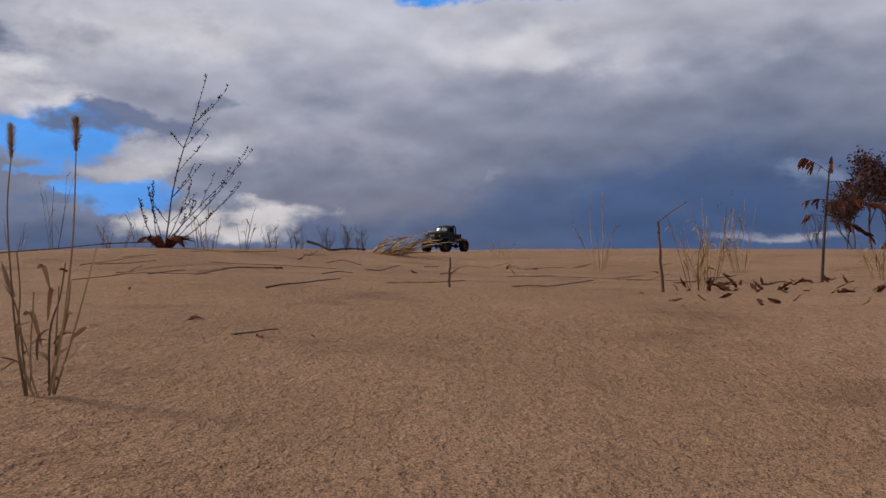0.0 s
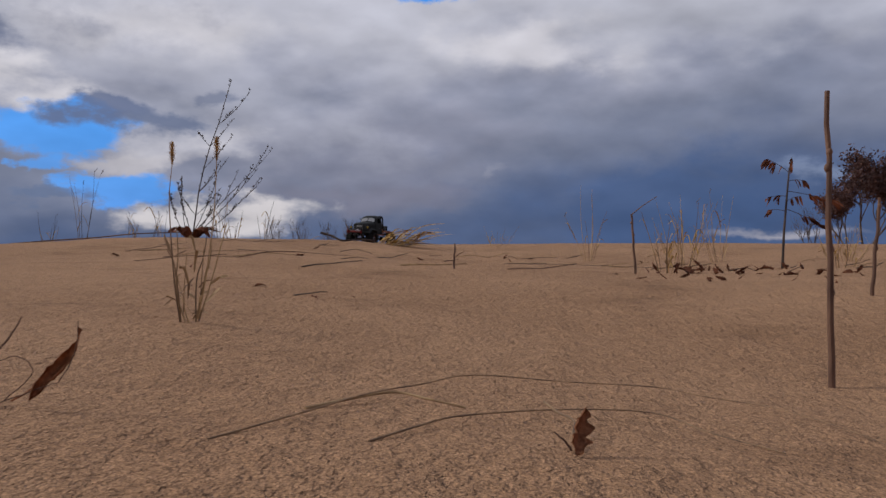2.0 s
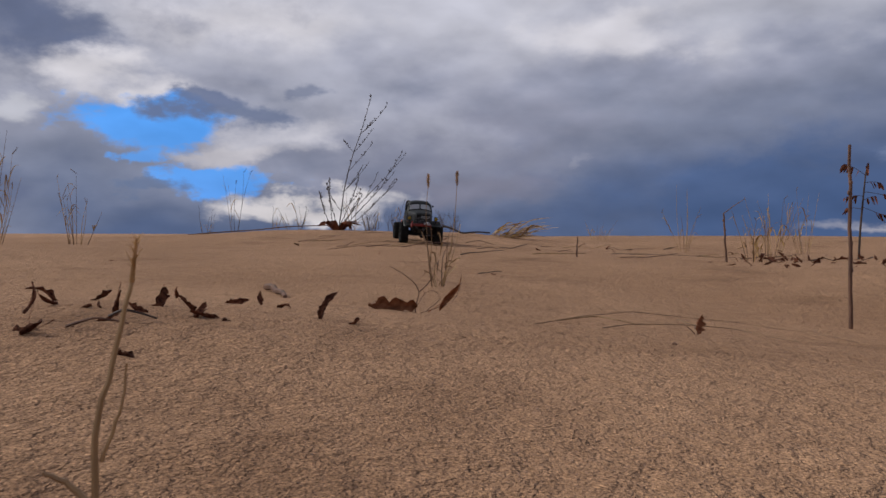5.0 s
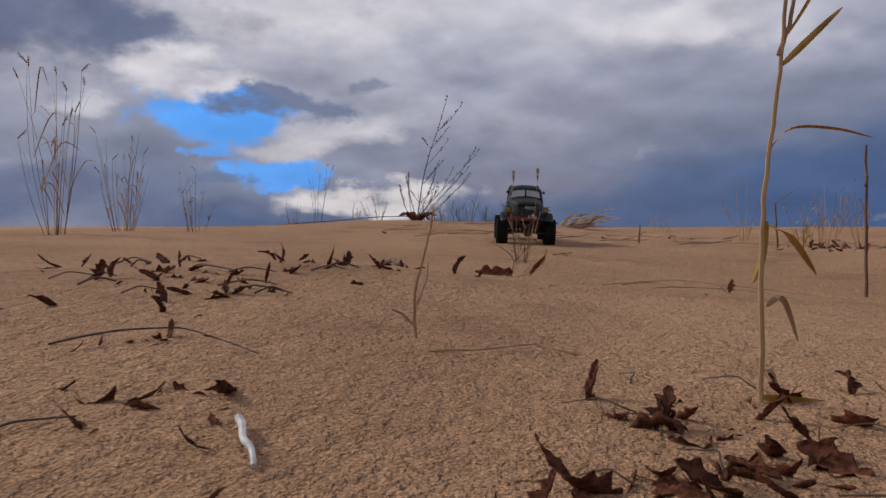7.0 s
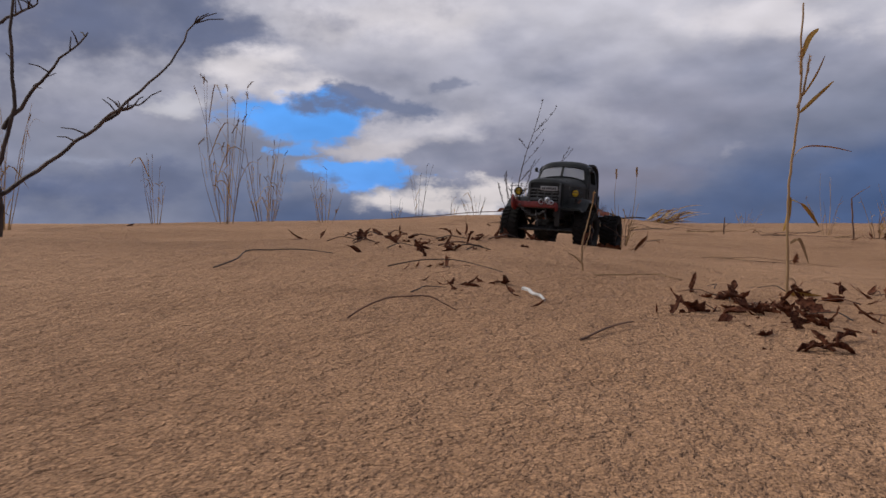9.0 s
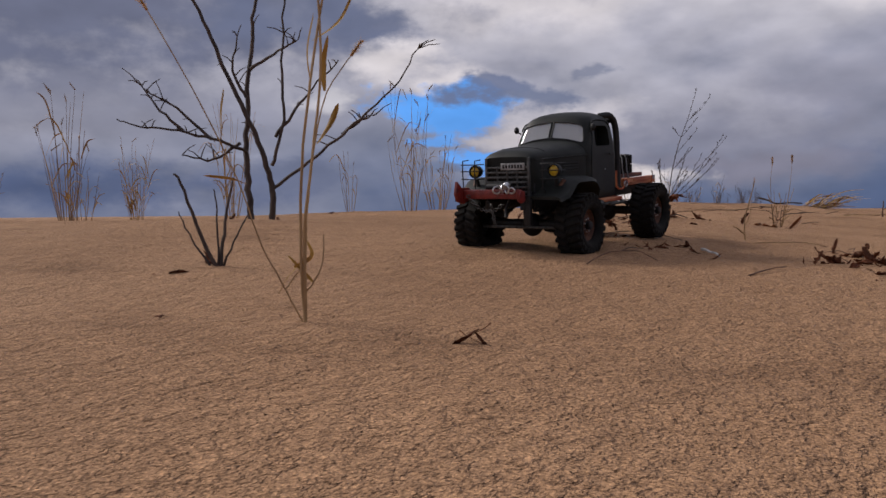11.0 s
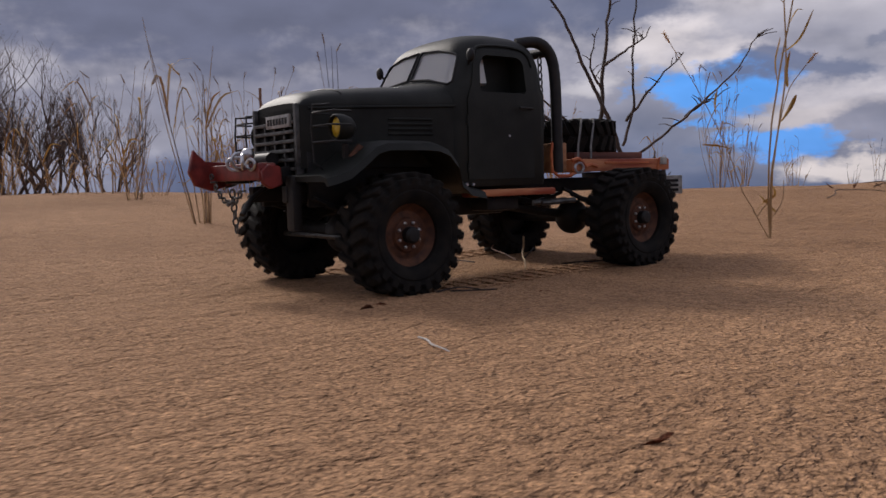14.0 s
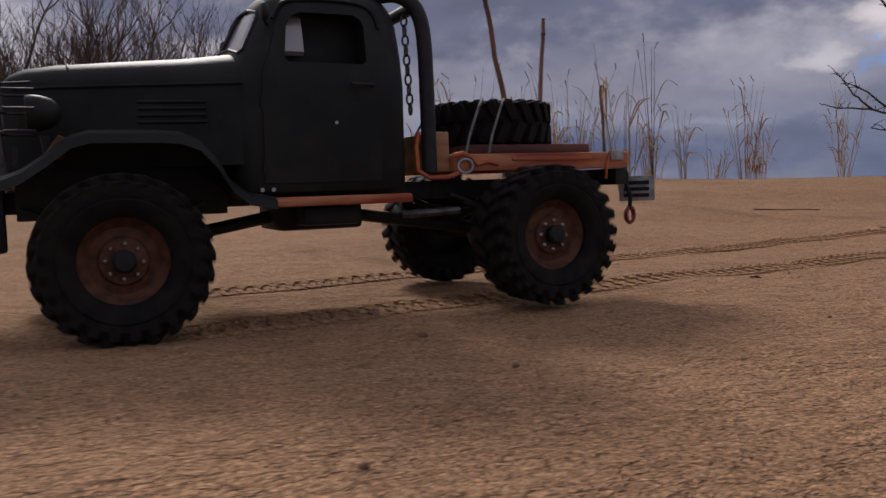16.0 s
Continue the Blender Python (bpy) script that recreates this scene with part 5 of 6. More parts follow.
def golden_shoot():
    """A young reed with two main stems, yellow blades and small plumes."""
    lines = (((0, 0), (-6, 117), (-2, 300), (16, 450), (40, 600), (60, 740), (70, 820)), ((0, 4), (2, 180), (20, 330), (35, 470), (30, 640), (22, 760)), ((2, 0), (6, 200), (36, 400), (90, 490)), ((-2, 5), (-42, 80), (-82, 160), (-120, 270), (-200, 437), (-278, 575)), ((0, 60), (30, 110), (34, 170)), ((-36, 70), (-10, 105), (10, 130)))
    ob, f, e = drawn("golden_reed", -0.405, -1.61, 26, 0.000435, lines, STRAW, "young reed shoot with golden blades on open sand", "reed", 0.0013, 0.0008, 0.01)
    s = 0.000435
    for a, b, c, w in (((14, 440), (6, 505), (20, 570), 0.010), ((40, 430), (36, 480), (46, 530), 0.007), ((24, 335), (48, 375), (64, 408), 0.009), ((-150, 362), (-154, 400), (-146, 436), 0.009), ((-105, 262), (-140, 272), (-186, 278), 0.005),
                       ((40, 600), (60, 640), (78, 640), 0.008), ((20, 520), (70, 560), (105, 640), 0.005), ((-20, 110), (10, 130), (2, 160), 0.006), ((-30, 130), (0, 95), (16, 80), 0.005), ((-6, 120), (-35, 90), (-50, 60), 0.004), ((30, 660), (5, 700), (-2, 760), 0.008), ((50, 700), (70, 740), (110, 750), 0.006)):
        part("blade", ribbon(bmesh.new(), curve_pts([f(a[0] * s, a[1] * s), f(b[0] * s, b[1] * s, 0.004), f(c[0] * s, c[1] * s, 0.002)], 6), w * 0.62, twist=0.8), GOLD, ob, "golden dry blade")
    part("seed_head", plume(bmesh.new(), e[0][-1] - Vector((0, 0, 0.012)), e[0][-1] + Vector((0.006, 0.010, 0.066)), 0.0105, 420), PLUME, ob, "large soft tan plume")
    for i in (2, 3):
        p = e[i][-1]
        part("seed_head", plume(bmesh.new(), p, p + (p - e[i][-3]).normalized() * 0.014, 0.0035, 60), PLUME, ob)
    return ob


shoot_ob = golden_shoot()


def tall_reed():
    lines = (((0, 0), (-6, 255), (-2, 375), (12, 505), (20, 645), (17, 760), (20, 860)), ((12, 560), (30, 620), (38, 690)))
    ob, f, e = drawn("tall_reed", 0.055, -0.69, 12, 0.000405, lines, STRAW, "tall dry reed with arching blades and a brown plume", "reed", 0.0017, 0.0010)
    s = 0.000405
    for pts, w in ((((-4, 405), (35, 448), (110, 450), (178, 435)), 0.0045), (((18, 545), (60, 585), (118, 640)), 0.0042), (((22, 590), (62, 655), (90, 715)), 0.0042), (((-8, 295), (40, 275), (88, 215)), 0.005), (((4, 165), (32, 175), (62, 105)), 0.004), (((-2, 20), (60, 12), (130, 4)), 0.006), (((0, 60), (20, 55), (30, 22)), 0.003), (((0, 300), (-4, 240), (-14, 200)), 0.005), (((18, 700), (40, 760), (70, 790)), 0.006)):
        part("blade", ribbon(bmesh.new(), curve_pts([f(u * s, z * s, 0.003 * i) for i, (u, z) in enumerate(pts)], 6), w), STRAW if w < 0.0042 else GOLD, ob)
    part("seed_head", plume(bmesh.new(), f(18 * s, 655 * s), f(16 * s, 725 * s), 0.0038, 90), PLUME, ob)
    part("seed_head", plume(bmesh.new(), f(38 * s, 660 * s), f(42 * s, 710 * s), 0.003, 70), PLUME, ob)


tall_reed()
ob, f, e = drawn("dry_grass", -0.203, -0.575, 12, 0.00046, (((0, 0), (-6, 75), (8, 150), (24, 215)), ((-2, 30), (-25, 50), (-46, 62)), ((0, 70), (14, 110), (20, 150))), STRAW, "single thin dry grass stem with a pale head", "dry grass", 0.0016, 0.0008)
part("seed_head", plume(bmesh.new(), e[0][-1], e[0][-1] + Vector((0.002, 0, 0.016)), 0.003, 40), PLUME, ob)


drawn("dry_sprig", 0.16, 0.31, 0, 0.0007, (((0, 0), (-10, 14), (-20, 22)), ((0, 0), (6, 20), (14, 30))), STALK, "tiny bare sprig in the sand", "weed", 0.0009, 0.0005, 0.005)


# sticks stuck in the sand
def stick(x, y, top, r, label, knots=3, sides=()):
    ob = plant("stick", x, y, label, "stick", "sticks standing in the sand")
    top = Vector(top)
    n = 9
    pts = [top * (k / n) + Vector((rng.uniform(-1, 1), rng.uniform(-1, 1), 0)) * r * (0.45 if 0 < k < n else 0) for k in range(n + 1)]
    pts[0].z -= 0.02
    part("shaft", tube(bmesh.new(), pts, r * 1.15, r * 0.8, n=9), STALK, ob)
    for k in range(knots):
        t = rng.uniform(0.3, 0.95)
        bm = bmesh.new()
        bmesh.ops.create_icosphere(bm, subdivisions=2, radius=r * 1.08, matrix=Matrix.Translation(top * t + Vector((rng.choice((-0.35, 0.35)) * r, 0, 0))) @ Matrix.Diagonal((1, 1, 1.5, 1)))
        part("knot", bm, STALK, ob)
    for t, d in sides:
        p, d = top * t, Vector(d)
        part("twig", tube(bmesh.new(), [p, p + d * 0.5 + Vector((0, 0, 0.003)), p + d], r * 0.55, r * 0.3, n=6), STALK, ob)
    return ob


stick(0.510, 0.745, (-0.008, 0.01, 0.345), 0.0035, "straight brown stick with knotty bark standing in sand", 4)
stick(0.900, 1.460, (0.010, 0.0, 0.20), 0.0036, "short brown stick standing in sand", 2)
stick(0.600, 2.30, (-0.016, 0.0, 0.185), 0.0036, "brown stick with a thin bent side twig", 2, ((0.99, (0.075, 0.0, 0.055)),))
stick(0.048, 2.25, (0.002, 0.0, 0.080), 0.0028, "thin short twig standing in sand", 1, ((0.45, (0.03, 0.0, 0.020)),))
stick(-2.18, -1.20, (-0.03, 0.0, 0.34), 0.0055, "dark bent stick standing among dry reeds", 2)
stick(-0.881, -2.485, (-0.057, -0.047, 0.40), 0.0042, "knotty dark brown stick leaning out of the sand", 3)
stick(-0.905, -2.457, (-0.112, 0.102, 0.35), 0.0040, "knotty reddish-brown stick standing in sand", 4)


def leafy_stalk():
    """A dark dead stalk with drooping pinnate leaves."""
    ob = plant("leafy_stalk", 1.33, 3.07, "dead dark sapling with limp drooping leaves", "sapling")
    top = Vector((0.02, 0, 0.40))
    part("stem", tube(bmesh.new(), [(0, 0, -0.01), (0.004, 0, 0.15), (0.012, 0, 0.28), top], 0.0055, 0.003, n=7), TWIG, ob)
    for z, u, dz, n in ((0.385, -0.085, 0.045, 10), (0.385, 0.02, 0.06, 6), (0.35, 0.06, 0.0, 7), (0.29, -0.065, -0.005, 8), (0.31, 0.17, -0.035, 14), (0.23, -0.07, 0.005, 5), (0.24, 0.15, -0.065, 11), (0.27, 0.05, 0.02, 4)):
        a = Vector((0.018 * z / 0.4, 0, z))
        d = Vector((u, rng.uniform(-0.03, 0.03), dz))
        spine = curve_pts([a, a + d * 0.5 + Vector((0, 0, 0.004)), a + d], 4)
        part("leaf_stalk", tube(bmesh.new(), spine, 0.0014, 0.0007, n=5), TWIG, ob)
        for k in range(n):
            p = spine[rng.randrange(3, len(spine))]
            e = p + Vector((u * rng.uniform(0.1, 0.4), rng.uniform(-0.012, 0.012), -rng.uniform(0.016, 0.044)))
            part("leaf", ribbon(bmesh.new(), curve_pts([p, p.lerp(e, 0.5) + Vector((0, 0, 0.004)), e], 3), rng.uniform(0.008, 0.015), twist=1.5), LEAF, ob)


leafy_stalk()


# fallen leaves: a few leaf forms, laid out one by one
def leaf_mesh(kind, seed):
    r = random.Random(seed)
    bm = bmesh.new()
    n, m = 14, 6
    rows = []
    curl, bend, tw = r.uniform(0.8, 2.3), r.uniform(-1.6, 1.9), r.uniform(-1.9, 1.9)
    ragged = [1 + 0.30 * r.uniform(-1, 1) for k in range(2 * n + 2)]
    for i in range(n + 1):
        t = i / n
        if kind == "oak":
            w = 0.30 * math.sin(math.pi * min(1, t * 0.95 + 0.04)) ** 0.6 * (1 + 0.42 * math.cos(t * math.tau * 3.2 + 0.6))
        elif kind == "lobed":
            w = 0.27 * math.sin(math.pi * min(1, t * 0.96 + 0.03)) ** 0.7 * (0.62 + 0.75 * (1 - abs(2 * ((t * 3.4 + 0.25) % 1.0) - 1)))
        elif kind == "long":
            w = 0.10 * math.sin(math.pi * min(1, t + 0.02)) ** 0.8
        else:
            w = 0.20 * math.sin(math.pi * min(1, t ** 0.8 * 0.96 + 0.03)) ** 0.8 * (1 + 0.10 * math.cos(t * math.tau * 6))
        row = []
        for j in range(m + 1):
            v = 2 * j / m - 1
            x, y = t - 0.5, v * max(w * (1 if abs(v) < 0.4 else ragged[i + (n if v > 0 else 0)]), 0.012)
            ang = curl * abs(v)
            z = 0.5 * w * abs(v) * math.sin(ang) + bend * 0.28 * (t - 0.5) ** 2 * 2 + 0.03 * math.sin(t * 9 + seed) * v + 0.012 * r.uniform(-1, 1)
            y *= math.cos(ang * 0.55)
            c, s = math.cos(tw * (t - 0.5)), math.sin(tw * (t - 0.5))
            row.append((x, y * c - z * s, y * s + z * c))
        rows.append([bm.verts.new(p) for p in row])
    for a, b in zip(rows, rows[1:]):
        for j in range(m):
            bm.faces.new((a[j], a[j + 1], b[j + 1], b[j]))
    low = {v: bm.verts.new(v.co - Vector((0, 0, 0.008))) for v in list(bm.verts)}
    for f in list(bm.faces):
        bm.faces.new([low[v] for v in reversed(f.verts)])
    for e in [e for e in bm.edges if len(e.link_faces) == 1 and e.verts[0] in low and e.verts[1] in low]:
        a, b = e.verts
        bm.faces.new((a, b, low[b], low[a]))
    tube(bm, [(-0.78, 0.02, 0.03), (-0.62, 0, 0.0), (-0.45, 0, 0.0), (0.2, 0, 0.006)], 0.013, 0.006, n=5)
    bmesh.ops.recalc_face_normals(bm, faces=bm.faces)
    me = bpy.data.meshes.new("fallen_leaf")
    bm.to_mesh(me)
    bm.free()
    me.polygons.foreach_set("use_smooth", [True] * len(me.polygons))
    me.materials.append(OAK if kind == "oak" else LEAF)
    return me


LEAVES = [leaf_mesh(k, s) for k, s in (("plain", 1), ("plain", 2), ("long", 3), ("plain", 4), ("oak", 5), ("long", 6), ("plain", 7), ("oak", 8), ("plain", 9), ("plain", 11), ("long", 12), ("plain", 13), ("oak", 14), ("lobed", 15), ("lobed", 16), ("lobed", 17), ("lobed", 18))]


def leaf(x, y, size, kind=None, turn=None, tilt=None, label="curled dark brown dead leaf lying on the sand", lift=0.0):
    k = rng.choice((0, 1, 2, 3, 5, 6, 8, 9, 10, 11)) if kind is None else kind
    ob = new("fallen_leaf", LEAVES[k])
    a, b = tilt if tilt else (rng.gauss(0, 26), rng.gauss(-5, 24))
    p = on(x, y)
    rot = Euler((radians(a), radians(b), radians(rng.uniform(0, 360) if turn is None else turn)))
    low = min((rot.to_matrix() @ v.co).z for v in LEAVES[k].vertices) * size
    ob.matrix_basis = Matrix.LocRotScale((x, y, p.z - low - 0.0015 - 0.16 * size + lift), rot, (size,) * 3)
    return tagged(ob, label, "leaf", "fallen leaves on the sand")


def scatter(points, size, each=1, spread=0.02, lobed=0.0, steep=1.0):
    for x, y in points:
        for k in range(each):
            kind = rng.choice((13, 14, 15, 16)) if rng.random() < lobed else None
            tilt = (rng.gauss(0, 30 * steep), rng.gauss(-5, 26 * steep))
            leaf(x + rng.gauss(0, spread), y + rng.gauss(0, spread), size * rng.uniform(0.6, 1.3), kind, None, tilt)


# litter caught on the low mound
scatter(((-0.56, -0.33), (-0.59, -0.33), (-0.57, -0.41), (-0.49, -0.37), (-0.45, -0.39), (-0.46, -0.27), (-0.42, -0.55), (-0.43, -0.49), (-0.43, -0.41), (-0.49, -0.53), (-0.44, -0.13), (-0.37, -0.15), (-0.34, -0.11)), 0.027, 4, 0.03, 0.4, 1.1)
scatter(((-0.62, -0.12), (-0.70, -0.10), (-0.56, -0.08), (-0.50, -0.08), (-0.78, -0.16), (-0.86, -0.2), (-0.66, -0.24), (-0.46, -0.20), (-0.27, 0.02), (-0.75, -0.3)), 0.034, 2, 0.03, 0.4, 1.0)
scatter(((-0.41, -0.73), (-0.40, -0.71), (-0.37, -0.69), (-0.37, -0.67), (-0.31, -0.85), (-0.30, -0.83), (-0.28, -0.80), (-0.25, -0.86), (-0.29, -0.81), (-0.30, -0.90), (-0.30, -0.88), (-0.23, -0.90), (-0.185, -0.945)), 0.019, 2, 0.008)
scatter(((-0.31, -0.845), (-0.38, -0.70), (-0.26, -0.83), (-0.33, -0.66)), 0.024, 2, 0.012)
# the pile by the tall reed
scatter(((-0.04, -0.72), (-0.02, -0.75), (-0.01, -0.78), (0.01, -0.78), (0.03, -0.73), (0.08, -0.67), (0.08, -0.75), (0.05, -0.82), (0.07, -0.81), (-0.01, -0.86), (0.01, -0.83), (0.12, -0.66), (0.03, -0.79), (-0.02, -0.81), (-0.07, -0.90), (-0.06, -0.89), (0.05, -0.86), (0.13, -0.74), (0.12, -0.82), (0.16, -0.70), (0.18, -0.80)), 0.030, 3, 0.016, 0.55, 1.0)
scatter(((0.10, -0.90), (0.04, -0.93), (0.16, -0.90), (0.20, -0.72), (0.0, -0.95), (0.22, -0.88)), 0.030, 3, 0.022, 0.5, 0.8)
scatter(((0.05, -0.94), (0.04, -1.05), (0.065, -1.01), (0.014, -0.98), (0.038, -1.09), (0.09, -0.96), (0.012, -0.86), (-0.03, -0.90), (0.09, -1.06)), 0.028, 3, 0.018, 0.5, 0.8)
leaf(0.165, -0.535, 0.058, 2, 155, (10, 5), "long limp dark dead leaf on the sand")
# leaves between the sticks
scatter(((0.65, 2.34), (0.70, 2.34), (0.74, 2.36), (0.95, 3.02), (1.07, 3.05), (1.30, 3.17), (0.92, 1.98), (0.60, 1.90), (0.75, 1.80), (0.85, 1.90), (1.02, 2.05), (1.0, 2.4), (0.88, 2.35), (1.1, 2.1)), 0.036, 2, 0.06)
scatter(((0.80, 2.42), (1.33, 3.06), (1.00, 2.95), (0.93, 2.50), (1.18, 2.35)), 0.056, 5, 0.06, 0.6, 1.0)
scatter(((0.55, 1.85), (0.70, 1.95), (0.80, 2.1), (0.95, 1.85), (1.15, 1.95)), 0.032, 2, 0.06)
# single leaves
leaf(-0.272, 0.338, 0.072, 4, 8, (58, -8), "large upright brown oak leaf caught in the sand", 0.007)
SPRIG = (((0, 0), (5, 40), (12, 77), (-5, 110), (-45, 140), (-90, 165)), ((12, 77), (45, 110), (65, 145)), ((12, 77), (5, 100), (-20, 125)), ((0, 2), (60, 22), (100, 38), (125, 45)), ((5, 30), (30, 70), (28, 85)), ((40, 16), (85, 60), (60, 85), (30, 75)), ((125, 45), (150, 90), (155, 140)), ((0, 0), (-70, 20), (-130, 40), (-160, 70)))
sprig, sf, se = drawn("dry_sprig", -0.240, 0.337, 0, 0.00044, SPRIG, STALK, "bare branching sprig with one curled brown leaf", "weed", 0.0009, 0.0005, 0.004)
held = new("leaf", LEAVES[1])
held.parent = sprig
held.material_slots[0].link = "OBJECT"
held.material_slots[0].material = OAK
ax = Vector((0.040, 0.003, 0.031)).normalized()
nz = Vector((0.1, -0.9, 0.4))
nz = (nz - ax * nz.dot(ax)).normalized()
held.matrix_basis = Matrix.Translation((0.053, 0.010, 0.030)) @ Matrix((ax, nz.cross(ax), nz)).transposed().to_4x4() @ Matrix.Scale(0.054, 4)
tagged(held, "curled brown leaf caught on the sprig")
leaf(0.160, 0.300, 0.034, 4, 80, (40, -50), "reddish oak leaf stuck in the sand")
scatter(((-0.39, 0.15), (-0.41, 0.14), (-0.37, 0.13), (-0.44, 0.17), (-0.50, 0.10)), 0.034, 1, 0.012)
for x, y, s in ((-0.195, 1.31, 0.030), (-0.12, 1.34, 0.022), (-0.335, 1.45, 0.030), (-0.61, 3.2, 0.06), (-0.63, 1.9, 0.035), (0.43, 4.4, 0.07), (-0.55, -1.635, 0.026), (-0.757, -1.40, 0.040), (-0.64, -1.02, 0.022), (-0.607, -0.99, 0.022), (-0.17, -0.99, 0.016),
                (-0.21, -0.98, 0.014), (-0.42, -1.93, 0.018), (-0.35, -2.12, 0.016), (-0.40, -2.245, 0.026), (-0.35, -2.13, 0.014), (-0.39, -2.265, 0.022), (-0.38, -2.60, 0.014), (-1.83, -2.28, 0.06), (-1.92, -2.11, 0.03), (-1.79, -2.08, 0.035), (-0.087, -2.40, 0.012), (-0.06, 0.98, 0.02),
                (0.40, 0.60, 0.018), (-0.29, -2.99, 0.010), (-0.485, -2.90, 0.012), (-0.80, -1.30, 0.05), (-1.25, -0.60, 0.05), (-1.31, -0.68, 0.045), (-2.24, 1.0, 0.07), (-1.6, 1.5, 0.06), (-1.2, 1.2, 0.05), (0.9, 1.0, 0.03), (-0.36, -0.83, 0.026), (0.22, -0.42, 0.02)):
    leaf(x, y, s, None, None, (rng.gauss(0, 12), rng.gauss(-3, 10)))
leaf(-0.249, -1.646, 0.031, 2, 205, (8, 30), "thin curled leaf arching over the sand")
leaf(-0.229, -1.641, 0.031, 5, 20, (-8, 28), "thin curled leaf arching over the sand")


# twigs and straws lying about
def lying(name, pts, r, material, label, category="twig", lifts=(), group="twigs on the sand"):
    """A twig along points (x, y) on the sand, raised by lifts between its ends."""
    ob = plant(name, *pts[0], label, category, group)
    base = Vector(ob.location)
    pts = [pts[0]] + [q for a, b in zip(pts, pts[1:]) for q in (((a[0] + b[0]) / 2 + rng.gauss(0, 0.035) * (b[1] - a[1]), (a[1] + b[1]) / 2 + rng.gauss(0, 0.035) * (a[0] - b[0])), b)]
    lifts = [(lifts[i // 2] if i % 2 == 0 else (lifts[i // 2] + lifts[i // 2 + 1]) / 2 + r * 0.5) for i in range(2 * len(lifts) - 1)] if lifts else ()
    line = [on(x, y, (lifts[i] if i < len(lifts) else 0.0) + r * 0.4) - base for i, (x, y) in enumerate(pts)]
    part("strand", tube(bmesh.new(), curve_pts(line, 7), r, r * 0.55, n=6), material, ob)
    return ob


lying("bleached_stick", ((-0.230, -0.855), (-0.214, -0.883), (-0.196, -0.910)), 0.0024, PALE, "bleached white piece of stick lying on sand", "stick", (0.004, 0.003, 0.001))
lying("arched_twig", ((-0.338, -1.085), (-0.315, -1.050), (-0.285, -1.020), (-0.262, -1.005)), 0.0009, STALK, "thin brown twig arching off the sand", lifts=(0, 0.014, 0.014, 0.0))
lying("thin_twig", ((-0.133, -1.096), (-0.118, -1.05), (-0.099, -1.005)), 0.0011, STALK, "thin straight brown twig on sand", lifts=(0, 0.003, 0.003))
lying("straw", ((-0.181, -0.627), (-0.143, -0.613), (-0.103, -0.570), (-0.068, -0.570)), 0.0009, STRAW, "thin curled straw on sand", "straw", (0, 0.003, 0.004, 0), "straws on the sand")
lying("straw", ((-0.062, 0.27), (0.014, 0.45), (0.097, 0.56), (0.278, 0.62), (0.375, 0.56), (0.40, 0.36)), 0.0007, REEDS, "long bent reed straw lying on the sand", "straw", (0, 0.008, 0.014, 0.010, 0.004, 0), "straws on the sand")
lying("straw", ((0.031, 0.293), (0.087, 0.39), (0.243, 0.47), (0.310, 0.36)), 0.0008, REEDS, "long bent reed straw lying on the sand", "straw", (0, 0.006, 0.008, 0), "straws on the sand")
lying("straw", ((-0.03, 0.40), (0.03, 0.47), (0.09, 0.45)), 0.0014, STRAW, "short split straw lying on the sand", "straw", (0, 0.006, 0.001), "straws on the sand")
lying("straw", ((0.15, 0.42), (0.165, 0.36), (0.16, 0.30)), 0.0011, REEDS, "thin curved straw on the sand", "straw", (0.016, 0.012, 0.0), "straws on the sand")
lying("thin_twig", ((-0.612, -1.833), (-0.56, -1.88), (-0.525, -1.939)), 0.0012, TWIG, "thin dark twig on sand", lifts=(0.006, 0.004, 0))
lying("thin_twig", ((-0.60, -1.90), (-0.56, -1.95), (-0.50, -1.98)), 0.0010, STALK, "thin dark twig on sand", lifts=(0.012, 0.010, 0.004))
lying("thin_twig", ((-0.545, -1.915), (-0.50, -1.97), (-0.455, -2.02)), 0.0011, STRAW, "pale sprout leaning on sand", lifts=(0.020, 0.008, 0))
lying("thin_twig", ((-0.47, -1.945), (-0.44, -1.925), (-0.427, -1.912)), 0.0010, TWIG, "thin dark twig on sand", lifts=(0, 0.002, 0.003))
lying("thin_twig", ((-0.649, -1.982), (-0.60, -1.988), (-0.549, -1.989)), 0.0012, TWIG, "thin dark twig on sand")
lying("thin_twig", ((-0.409, -2.164), (-0.40, -2.155), (-0.386, -2.136)), 0.0010, TWIG, "thin dark twig on sand")
lying("thin_twig", ((-0.414, -2.175), (-0.403, -2.16), (-0.39, -2.146)), 0.0008, TWIG, "thin dark twig on sand", lifts=(0, 0.003, 0))
lying("straw", ((-0.277, -2.319), (-0.255, -2.33), (-0.24, -2.333)), 0.0006, PALE, "short pale straw on sand", "straw", (0, 0.001, 0), "straws on the sand")
lying("thin_twig", ((-0.999, -1.845), (-0.96, -1.81), (-0.91, -1.76)), 0.0018, STALK, "thin brown twig half buried in sand")
lying("thin_twig", ((-0.62, -0.86), (-0.65, -0.73), (-0.62, -0.66), (-0.57, -0.62)), 0.0011, TWIG, "crooked dark twig on the sand", lifts=(0.002, 0.010, 0.008, 0))
lying("thin_twig", ((-0.44, -0.73), (-0.40, -0.705), (-0.36, -0.68), (-0.29, -0.70)), 0.0009, TWIG, "thin dark twig among dead leaves", lifts=(0, 0.008, 0.008, 0.002))
